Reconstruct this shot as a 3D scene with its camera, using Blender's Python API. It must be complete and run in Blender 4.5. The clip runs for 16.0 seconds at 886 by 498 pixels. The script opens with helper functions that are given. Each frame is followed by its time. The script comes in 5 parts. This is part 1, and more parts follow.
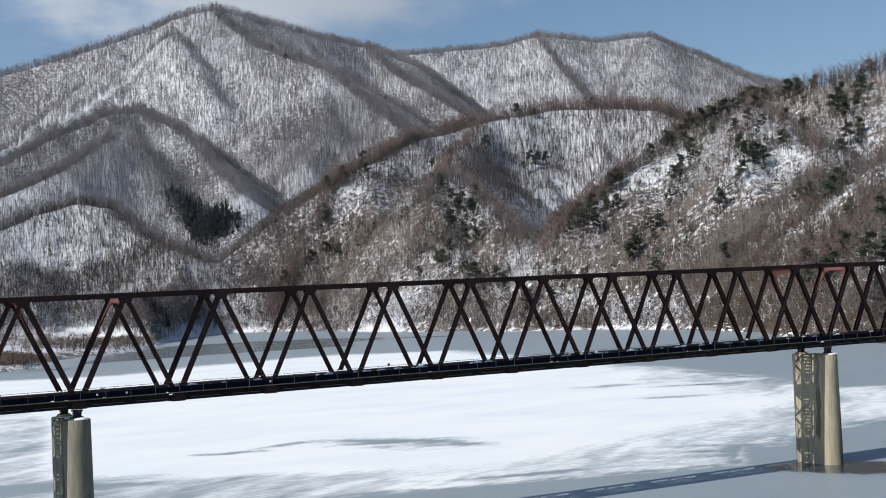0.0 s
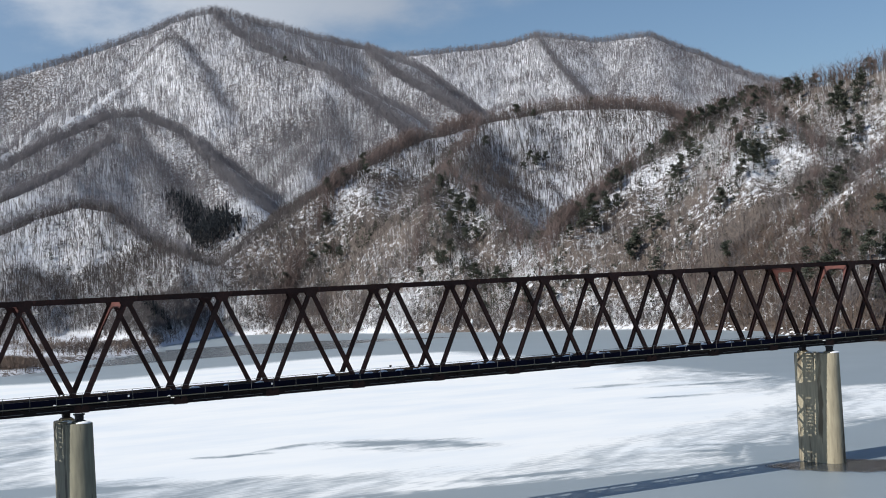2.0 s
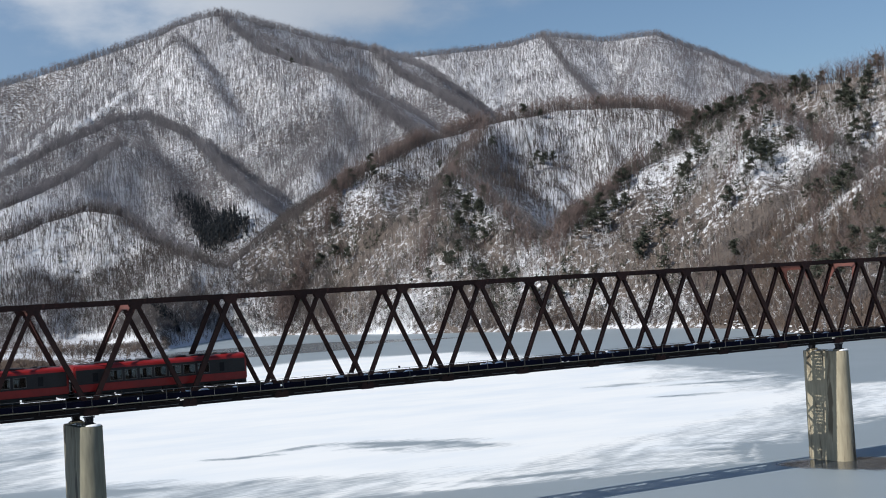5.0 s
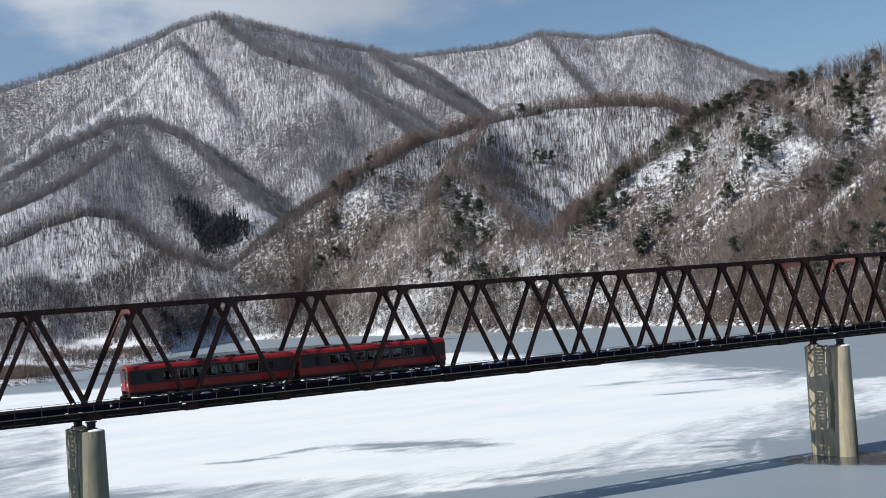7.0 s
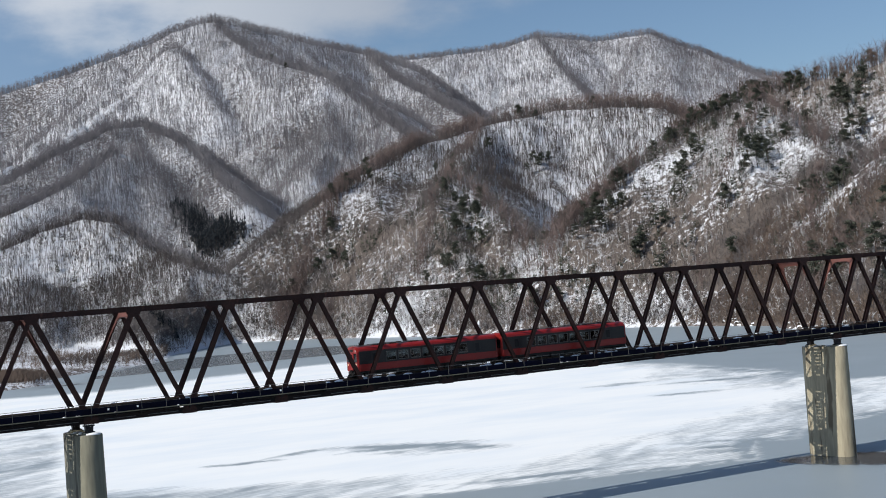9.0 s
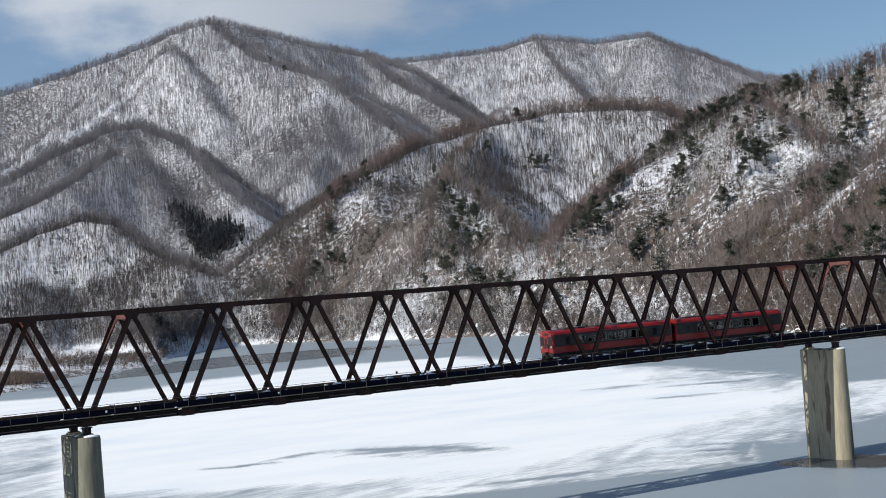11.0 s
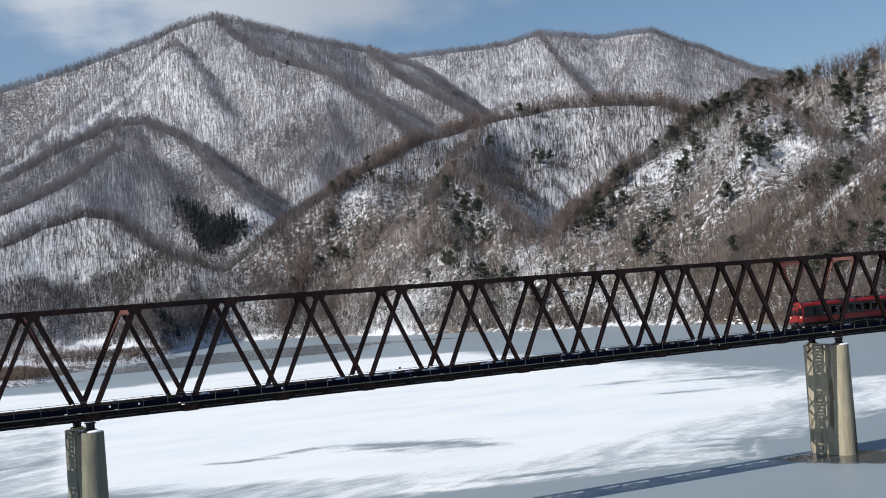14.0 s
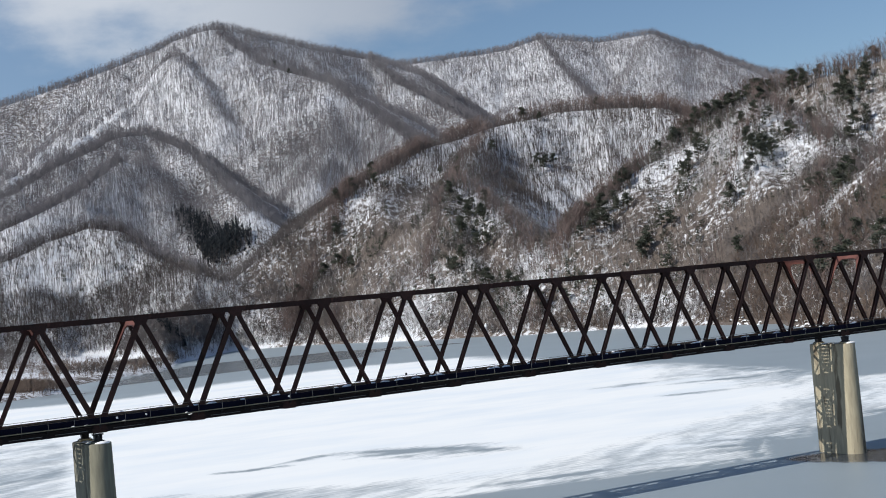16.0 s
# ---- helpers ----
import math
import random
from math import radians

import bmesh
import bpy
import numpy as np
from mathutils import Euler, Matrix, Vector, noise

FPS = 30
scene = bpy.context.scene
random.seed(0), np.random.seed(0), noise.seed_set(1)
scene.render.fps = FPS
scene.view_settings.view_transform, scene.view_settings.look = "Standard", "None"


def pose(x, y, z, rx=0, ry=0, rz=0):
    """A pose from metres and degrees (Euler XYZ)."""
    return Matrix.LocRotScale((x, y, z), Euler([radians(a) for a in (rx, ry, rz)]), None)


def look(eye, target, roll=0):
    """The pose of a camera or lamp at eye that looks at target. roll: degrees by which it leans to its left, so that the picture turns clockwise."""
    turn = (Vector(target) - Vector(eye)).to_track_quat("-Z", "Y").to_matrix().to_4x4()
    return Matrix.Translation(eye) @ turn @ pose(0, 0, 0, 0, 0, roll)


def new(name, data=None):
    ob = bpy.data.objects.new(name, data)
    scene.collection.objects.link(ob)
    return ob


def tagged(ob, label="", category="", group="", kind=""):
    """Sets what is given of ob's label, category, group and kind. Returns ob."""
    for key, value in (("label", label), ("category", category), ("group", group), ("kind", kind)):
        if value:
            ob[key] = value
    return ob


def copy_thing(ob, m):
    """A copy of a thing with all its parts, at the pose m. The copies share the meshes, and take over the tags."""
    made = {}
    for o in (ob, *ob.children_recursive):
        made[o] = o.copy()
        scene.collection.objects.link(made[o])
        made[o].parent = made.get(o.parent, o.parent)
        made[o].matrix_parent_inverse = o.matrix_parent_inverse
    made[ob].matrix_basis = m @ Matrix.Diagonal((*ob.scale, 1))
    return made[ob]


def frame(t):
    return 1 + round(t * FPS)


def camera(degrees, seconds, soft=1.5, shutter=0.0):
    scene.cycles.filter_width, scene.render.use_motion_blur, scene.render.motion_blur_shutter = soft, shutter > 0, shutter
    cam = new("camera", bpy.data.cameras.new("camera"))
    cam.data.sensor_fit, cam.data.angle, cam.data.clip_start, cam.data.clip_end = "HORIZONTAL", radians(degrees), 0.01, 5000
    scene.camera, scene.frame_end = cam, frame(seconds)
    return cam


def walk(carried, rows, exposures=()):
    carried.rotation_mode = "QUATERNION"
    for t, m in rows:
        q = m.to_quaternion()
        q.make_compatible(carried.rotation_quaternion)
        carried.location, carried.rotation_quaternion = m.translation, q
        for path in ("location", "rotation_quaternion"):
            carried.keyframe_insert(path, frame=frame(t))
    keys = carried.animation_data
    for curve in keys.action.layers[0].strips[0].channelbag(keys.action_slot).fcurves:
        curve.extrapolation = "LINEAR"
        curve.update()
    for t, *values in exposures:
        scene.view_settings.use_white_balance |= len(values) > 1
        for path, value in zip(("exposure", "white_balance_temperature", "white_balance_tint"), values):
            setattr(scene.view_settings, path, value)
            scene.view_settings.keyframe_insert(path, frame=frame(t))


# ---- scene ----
cam = camera(35.64, 16.0, soft=0.98)
EYE = (-35.49, -133.02, 25.8)


def aim(yaw, pitch, roll):
    return pose(*EYE, 90 + pitch, 0, -yaw) @ pose(0, 0, 0, 0, 0, roll)


# the camera is held at one spot and sways: compass turn, pitch and roll in degrees
walk(cam, [(t, aim(*a)) for t, *a in (
    (0.0, 29.963, 1.635, -2.593), (0.5, 29.976, 1.634, -2.807), (1.0, 29.957, 1.687, -2.848),
    (1.5, 29.942, 1.675, -2.813), (2.0, 29.930, 1.686, -3.006), (2.5, 29.905, 1.696, -3.128),
    (3.0, 29.852, 1.693, -3.173), (3.5, 29.817, 1.712, -3.137), (4.0, 29.748, 1.709, -3.227),
    (6.5, 29.565, 1.751, -3.898), (7.0, 29.602, 1.744, -4.147), (7.5, 29.624, 1.762, -4.234),
    (8.0, 29.672, 1.784, -4.314), (8.5, 29.690, 1.796, -4.327), (9.0, 29.723, 1.809, -4.401),
    (11.5, 29.815, 1.964, -4.343), (12.0, 29.770, 1.970, -4.537), (12.5, 29.742, 1.993, -4.452),
    (13.0, 29.732, 1.893, -4.144), (13.5, 29.735, 1.702, -4.142), (14.0, 29.655, 1.732, -4.329),
    (14.5, 29.621, 1.838, -4.323), (15.0, 29.588, 1.843, -4.247), (15.5, 29.571, 1.840, -4.217),
    (16.0, 29.496, 1.969, -5.302))])

# ---- daylight ----
SUN_EL, SUN_SIDE = radians(36), radians(2.4)   # the sun shines along the bridge, a little from the camera's side
TO_SUN = Vector((-math.cos(SUN_EL) * math.cos(SUN_SIDE), -math.cos(SUN_EL) * math.sin(SUN_SIDE), math.sin(SUN_EL)))
sun = new("sun", bpy.data.lights.new("sun", "SUN"))
sun.data.energy, sun.data.angle, sun.data.color = 4.15, radians(0.53), (1.0, 0.955, 0.89)
sun.matrix_world = look((0, 0, 300), Vector((0, 0, 300)) - TO_SUN)
world = bpy.data.worlds.new("sky")
scene.world = world
world.use_nodes = True
scene.view_settings.exposure = 0.21


def build_sky():
    nt = world.node_tree
    bg, sky = nt.nodes["Background"], nt.nodes.new("ShaderNodeTexSky")
    sky.sky_type, sky.sun_disc = "NISHITA", False
    sky.sun_elevation = SUN_EL
    sky.sun_rotation = math.atan2(TO_SUN.x, TO_SUN.y)
    sky.altitude, sky.air_density, sky.dust_density, sky.ozone_density = 400, 1.0, 0.8, 3.8
    # a bank of winter cloud behind the mountain, with a ragged edge
    ln, add = nt.links.new, nt.nodes.new

    def calc(op, a, c=None):
        m = add("ShaderNodeMath")
        m.operation = op
        for k, v in ((0, a), (1, c)):
            if v is None:
                continue
            if isinstance(v, (int, float)):
                m.inputs[k].default_value = v
            else:
                ln(v, m.inputs[k])
        return m.outputs[0]

    co = add("ShaderNodeTexCoord")
    sep = add("ShaderNodeSeparateXYZ")
    ln(co.outputs["Generated"], sep.inputs[0])
    u = calc("SUBTRACT", calc("MULTIPLY", sep.outputs["X"], math.cos(CLOUD_AZ)), calc("MULTIPLY", sep.outputs["Y"], math.sin(CLOUD_AZ)))
    fwd = calc("ADD", calc("MULTIPLY", sep.outputs["X"], math.sin(CLOUD_AZ)), calc("MULTIPLY", sep.outputs["Y"], math.cos(CLOUD_AZ)))
    du = calc("DIVIDE", calc("SUBTRACT", u, 0.03), 0.215)
    dv = calc("DIVIDE", calc("SUBTRACT", sep.outputs["Z"], 0.29), 0.145)
    dist = calc("ADD", calc("MULTIPLY", du, du), calc("MULTIPLY", dv, dv))
    dist = calc("ADD", dist, calc("MULTIPLY", calc("LESS_THAN", fwd, 0.0), 9.0))
    mp = add("ShaderNodeMapping")
    mp.inputs["Scale"].default_value = (1, 1, 2.2)
    nz = add("ShaderNodeTexNoise")
    nz.inputs["Scale"].default_value, nz.inputs["Detail"].default_value, nz.inputs["Roughness"].default_value = 9.0, 7.0, 0.55
    ln(co.outputs["Generated"], mp.inputs["Vector"]); ln(mp.outputs[0], nz.inputs["Vector"])
    body = calc("SUBTRACT", calc("ADD", calc("MULTIPLY", nz.outputs["Fac"], 2.2), -0.1), dist)
    ramp = add("ShaderNodeMapRange")
    ramp.interpolation_type = "SMOOTHSTEP"
    ramp.inputs["From Min"].default_value, ramp.inputs["From Max"].default_value = -0.3, 0.7
    ramp.inputs["To Max"].default_value = 0.8
    ln(body, ramp.inputs["Value"])
    mix = add("ShaderNodeMix")
    mix.data_type = "RGBA"
    # bright on the sunward side, a thin grey veil on the other
    veil = add("ShaderNodeMapRange")
    veil.inputs["From Min"].default_value, veil.inputs["From Max"].default_value = -0.06, 0.12
    ln(u, veil.inputs["Value"])
    tone = add("ShaderNodeMix")
    tone.data_type = "RGBA"
    tone.inputs["A"].default_value, tone.inputs["B"].default_value = (7.6, 8.0, 8.6, 1), (5.0, 5.5, 6.3, 1)
    ln(veil.outputs[0], tone.inputs["Factor"]); ln(tone.outputs["Result"], mix.inputs["B"])
    ln(ramp.outputs[0], mix.inputs["Factor"])
    # winter haze thickens towards the sun
    haze = add("ShaderNodeMapRange")
    haze.inputs["From Min"].default_value, haze.inputs["From Max"].default_value, haze.inputs["To Max"].default_value = 0.12, -0.30, 0.42
    ln(u, haze.inputs["Value"])
    hazy = add("ShaderNodeMix")
    hazy.data_type = "RGBA"
    hazy.inputs["B"].default_value = (3.9, 5.6, 8.2, 1)
    ln(haze.outputs[0], hazy.inputs["Factor"]); ln(sky.outputs[0], hazy.inputs["A"])
    ln(hazy.outputs["Result"], mix.inputs["A"]); ln(mix.outputs["Result"], bg.inputs["Color"])
    bg.inputs["Strength"].default_value = 0.077


CLOUD_AZ = radians(21)
build_sky()


# ---- materials ----
def material(name, colour, rough=0.7, metal=0.0, dark=None, grain=8.0, blotch=0.6, amount=0.5, bump=0.0, bump_scale=30.0,
             spots=None, spot_scale=2.0, spot_from=0.6, piece=0.0, spec=0.5, stretch=(1, 1, 1)):
    """Two scales of variation between colour and dark, optional third-colour spots, relief, and a shade for each piece."""
    m = bpy.data.materials.new(name)
    m.use_nodes = True
    nt = m.node_tree
    b, ln, add = nt.nodes["Principled BSDF"], nt.links.new, nt.nodes.new
    b.inputs["Roughness"].default_value, b.inputs["Metallic"].default_value = rough, metal
    b.inputs["Specular IOR Level"].default_value = spec
    dark = dark or tuple(c * 0.6 for c in colour)
    co = add("ShaderNodeTexCoord")
    mp = add("ShaderNodeMapping")
    mp.inputs["Scale"].default_value = stretch
    ln(co.outputs["Object"], mp.inputs["Vector"])
    fac = None
    for sc, det in ((blotch, 4.0), (grain, 6.0)):
        n = add("ShaderNodeTexNoise")
        n.inputs["Scale"].default_value, n.inputs["Detail"].default_value = sc, det
        ln(mp.outputs[0], n.inputs["Vector"])
        if fac is None:
            fac = n.outputs["Fac"]
        else:
            mul = add("ShaderNodeMath")
            mul.operation = "ADD"
            ln(fac, mul.inputs[0]); ln(n.outputs["Fac"], mul.inputs[1])
            fac = mul.outputs[0]
    r = add("ShaderNodeMapRange")
    r.inputs["From Min"].default_value, r.inputs["From Max"].default_value = 1.0 - amount * 0.5, 1.0 + amount * 0.5
    ln(fac, r.inputs["Value"])
    mix = add("ShaderNodeMix")
    mix.data_type = "RGBA"
    mix.inputs["A"].default_value, mix.inputs["B"].default_value = (*dark, 1), (*colour, 1)
    ln(r.outputs[0], mix.inputs["Factor"])
    out = mix.outputs["Result"]
    if spots:
        n = add("ShaderNodeTexNoise")
        n.inputs["Scale"].default_value, n.inputs["Detail"].default_value = spot_scale, 7.0
        ln(mp.outputs[0], n.inputs["Vector"])
        r2 = add("ShaderNodeMapRange")
        r2.inputs["From Min"].default_value, r2.inputs["From Max"].default_value = spot_from, spot_from + 0.08
        ln(n.outputs["Fac"], r2.inputs["Value"])
        m2 = add("ShaderNodeMix")
        m2.data_type = "RGBA"
        m2.inputs["B"].default_value = (*spots, 1)
        ln(r2.outputs[0], m2.inputs["Factor"]); ln(out, m2.inputs["A"])
        out = m2.outputs["Result"]
    if piece:
        info = add("ShaderNodeObjectInfo")
        r3 = add("ShaderNodeMapRange")
        r3.inputs["To Min"].default_value, r3.inputs["To Max"].default_value = 1 - piece, 1 + piece
        ln(info.outputs["Random"], r3.inputs["Value"])
        h = add("ShaderNodeHueSaturation")
        ln(r3.outputs[0], h.inputs["Value"]); ln(out, h.inputs["Color"])
        out = h.outputs[0]
    ln(out, b.inputs["Base Color"])
    if bump:
        n = add("ShaderNodeTexNoise")
        n.inputs["Scale"].default_value, n.inputs["Detail"].default_value = bump_scale, 6.0
        ln(mp.outputs[0], n.inputs["Vector"])
        bp = add("ShaderNodeBump")
        bp.inputs["Strength"].default_value, bp.inputs["Distance"].default_value = bump, 0.05
        ln(n.outputs["Fac"], bp.inputs["Height"]); ln(bp.outputs[0], b.inputs["Normal"])
    return m


STEEL = material("brown_bridge_paint", (0.040, 0.0155, 0.012), 0.75, dark=(0.017, 0.008, 0.007), grain=5, blotch=0.5, amount=0.5, spots=(0.06, 0.024, 0.018), spot_scale=1.5, spot_from=0.62, piece=0.25, spec=0.3)
# a darker brown used on the bottom chords
DARKBROWN = material("darker_brown_paint", (0.017, 0.010, 0.0095), 0.75, dark=(0.009, 0.006, 0.006), grain=5, blotch=0.5, amount=0.5, piece=0.25, spec=0.25)
PORTAL = material("rust_red_paint", (0.125, 0.040, 0.029), 0.7, dark=(0.085, 0.027, 0.021), grain=4, amount=0.5)
DECKSTEEL = material("dark_deck_steel", (0.016, 0.014, 0.017), 0.6, dark=(0.008, 0.007, 0.009), piece=0.2, spec=0.3)
FASCIA = material("blue_grey_edge_beam", (0.005, 0.006, 0.022), 0.85, dark=(0.003, 0.003, 0.010), piece=0.2, spec=0.15)
TIMBER = material("tarred_sleeper", (0.05, 0.038, 0.03), 0.85, dark=(0.025, 0.02, 0.017), grain=10, piece=0.3)
RAILSTEEL = material("rusty_rail", (0.16, 0.09, 0.06), 0.45, metal=0.6)
GALV = material("galvanised_rail", (0.15, 0.147, 0.14), 0.5, metal=0.2, piece=0.2)
PIPE = material("cream_pipe", (0.24, 0.215, 0.15), 0.6)
SNOWBIT = material("fresh_snow", (0.88, 0.9, 0.93), 0.6, dark=(0.8, 0.83, 0.87), amount=0.9)
CONCRETE = material("weathered_concrete", (0.41, 0.365, 0.26), 0.9, dark=(0.25, 0.22, 0.155), grain=3, blotch=0.22, amount=0.6, spots=(0.13, 0.105, 0.07), spot_scale=1.1, spot_from=0.55, bump=0.3, bump_scale=6, stretch=(1, 1, 0.14))
# a darker, greener concrete for the pier at x = -0.2
DARK_CONCRETE = material("darker_concrete", (0.235, 0.225, 0.165), 0.9, dark=(0.13, 0.125, 0.095), grain=3, blotch=0.22, amount=0.6, spots=(0.06, 0.055, 0.042), spot_scale=1.1, spot_from=0.56, bump=0.3, bump_scale=6, stretch=(1, 1, 0.14))
RED = material("red_train_paint", (0.27, 0.013, 0.011), 0.35, dark=(0.19, 0.010, 0.009), grain=2, amount=0.8)
BAND = material("charcoal_train_paint", (0.028, 0.026, 0.027), 0.4, dark=(0.018, 0.016, 0.017), spec=0.3)
ROOFGREY = material("grey_roof", (0.04, 0.04, 0.045), 0.75, dark=(0.02, 0.02, 0.024), spots=(0.6, 0.62, 0.65), spot_scale=1.5, spot_from=0.68)
BLACK = material("black_underframe", (0.022, 0.02, 0.019), 0.7)
WHEEL = material("wheel_steel", (0.1, 0.09, 0.085), 0.45, metal=0.8)
SEAT = material("seat_cloth", (0.06, 0.07, 0.12), 0.9)
BONE = material("pale_lining", (0.4, 0.38, 0.34), 0.7)
LAMP = material("lamp_lens", (0.7, 0.68, 0.6), 0.1)
GLOW = material("lit_lamp_lens", (0.7, 0.68, 0.6), 0.1)
GLOW.node_tree.nodes["Principled BSDF"].inputs["Emission Color"].default_value = (1.0, 0.62, 0.32, 1)
GLOW.node_tree.nodes["Principled BSDF"].inputs["Emission Strength"].default_value = 0.4


def glass(name, tint):
    m = bpy.data.materials.new(name)
    m.use_nodes = True
    nt = m.node_tree
    out = nt.nodes["Material Output"]
    g, t, mx, fr = (nt.nodes.new("ShaderNode" + k) for k in ("BsdfGlossy", "BsdfTransparent", "MixShader", "Fresnel"))
    g.inputs["Roughness"].default_value = 0.03
    t.inputs["Color"].default_value = (*tint, 1)
    fr.inputs["IOR"].default_value = 1.5
    nt.links.new(fr.outputs[0], mx.inputs[0]); nt.links.new(t.outputs[0], mx.inputs[1]); nt.links.new(g.outputs[0], mx.inputs[2])
    nt.links.new(mx.outputs[0], out.inputs["Surface"])
    return m


GLASS = glass("tinted_glass", (0.52, 0.55, 0.56))


# ---- building helpers ----
def mesh_of(name, bm, mat):
    me = bpy.data.meshes.new(name)
    bm.to_mesh(me)
    bm.free()
    for m in (mat if isinstance(mat, (list, tuple)) else [mat]):
        me.materials.append(m)
    return me


def part(name, bm, mat, parent, label="", m=None):
    """One mesh object under a thing or a part; bm is a bmesh or a ready mesh."""
    me = mesh_of(name, bm, mat) if isinstance(bm, bmesh.types.BMesh) else bm
    ob = new(name, me)
    ob.parent = parent
    if m is not None:
        ob.matrix_local = m
    return tagged(ob, label)


def add_box(bm, x0, x1, y0, y1, z0, z1):
    v = [bm.verts.new((x, y, z)) for x in (x0, x1) for y in (y0, y1) for z in (z0, z1)]
    for f in ((0, 1, 3, 2), (4, 6, 7, 5), (0, 4, 5, 1), (2, 3, 7, 6), (0, 2, 6, 4), (1, 5, 7, 3)):
        bm.faces.new([v[i] for i in f])
    return v


def boxes(*bs):
    bm = bmesh.new()
    for b in bs:
        add_box(bm, *b)
    return bm


def bevelled(bs, r=0.02, seg=1):
    bm = boxes(*bs)
    bmesh.ops.bevel(bm, geom=bm.edges[:], offset=r, segments=seg, affect="EDGES", profile=0.5)
    return bm


def add_prism(bm, outline, axis, a, b):
    """A closed outline (u, v) extruded along an axis from a to b."""
    put = {"x": lambda u, v, w: (w, u, v), "y": lambda u, v, w: (u, w, v), "z": lambda u, v, w: (u, v, w)}[axis]
    lo = [bm.verts.new(put(u, v, a)) for u, v in outline]
    hi = [bm.verts.new(put(u, v, b)) for u, v in outline]
    n = len(outline)
    for i in range(n):
        bm.faces.new((lo[i], lo[(i + 1) % n], hi[(i + 1) % n], hi[i]))
    bm.faces.new(lo[::-1]); bm.faces.new(hi)
    bmesh.ops.recalc_face_normals(bm, faces=bm.faces[:])
    return bm


def tube(bm, p, q, r, n=6):
    p, q = Vector(p), Vector(q)
    turn = (q - p).to_track_quat("Z", "Y").to_matrix()
    ring = [[bm.verts.new(c + turn @ Vector((r * math.cos(a), r * math.sin(a), 0))) for a in (2 * math.pi * k / n for k in range(n))] for c in (p, q)]
    for k in range(n):
        bm.faces.new((ring[0][k], ring[0][(k + 1) % n], ring[1][(k + 1) % n], ring[1][k]))
    bm.faces.new(ring[0][::-1]); bm.faces.new(ring[1])
    return bm


def along(p, q):
    """The pose of a member built along x from p to q, its web kept upright."""
    p, q = Vector(p), Vector(q)
    x = (q - p).normalized()
    y = Vector((0, 1, 0)) if abs(x.y) < 0.9 else Vector((1, 0, 0))
    z = x.cross(y).normalized()
    y = z.cross(x)
    m = Matrix((x, y, z)).transposed().to_4x4()
    m.translation = p
    return m


def quad_mesh(name, verts, faces, mat, smooth=True):
    """A mesh from numpy arrays of corners and of triangles or quads."""
    me = bpy.data.meshes.new(name)
    k = faces.shape[1]
    me.vertices.add(len(verts)); me.loops.add(faces.size); me.polygons.add(len(faces))
    me.vertices.foreach_set("co", np.ascontiguousarray(verts, dtype=np.float32).ravel())
    me.loops.foreach_set("vertex_index", np.ascontiguousarray(faces, dtype=np.int32).ravel())
    me.polygons.foreach_set("loop_start", np.arange(0, faces.size, k, dtype=np.int32))
    me.polygons.foreach_set("use_smooth", np.full(len(faces), smooth, dtype=bool))
    me.update(calc_edges=True)
    me.materials.append(mat)
    return me


def grid_faces(nx, ny):
    i = np.arange(nx * ny).reshape(ny, nx)
    return np.stack([i[:-1, :-1], i[:-1, 1:], i[1:, 1:], i[1:, :-1]], -1).reshape(-1, 4)


# ---- smooth random fields over the plan ----
def lattice(seed):
    return np.random.RandomState(seed).rand(256, 256)


LAT = [lattice(k) for k in range(6)]


def field(x, y, size, k=0, octaves=4, gain=0.5):
    """Value noise in 0..1 with its largest lumps about size metres across."""
    tot, amp, norm = 0, 1.0, 0.0
    for o in range(octaves):
        u, v = x / size * 2 ** o + 17.3 * o, y / size * 2 ** o + 9.1 * o
        i, j = np.floor(u).astype(int), np.floor(v).astype(int)
        a, b = u - i, v - j
        a, b = a * a * (3 - 2 * a), b * b * (3 - 2 * b)
        g = LAT[k]
        at = lambda p, q: g[p % 256, q % 256]
        tot = tot + amp * ((at(i, j) * (1 - a) + at(i + 1, j) * a) * (1 - b) + (at(i, j + 1) * (1 - a) + at(i + 1, j + 1) * a) * b)
        norm += amp
        amp *= gain
    return tot / norm


def blend_axis(*spans):
    """Grid lines: (from, to, step) spans joined end to end."""
    return np.unique(np.concatenate([np.arange(a, b + 1e-6, s) for a, b, s in spans]).round(3))


# ---- the land ----
def ridge(slope, crest):
    return slope, np.array(crest, float)


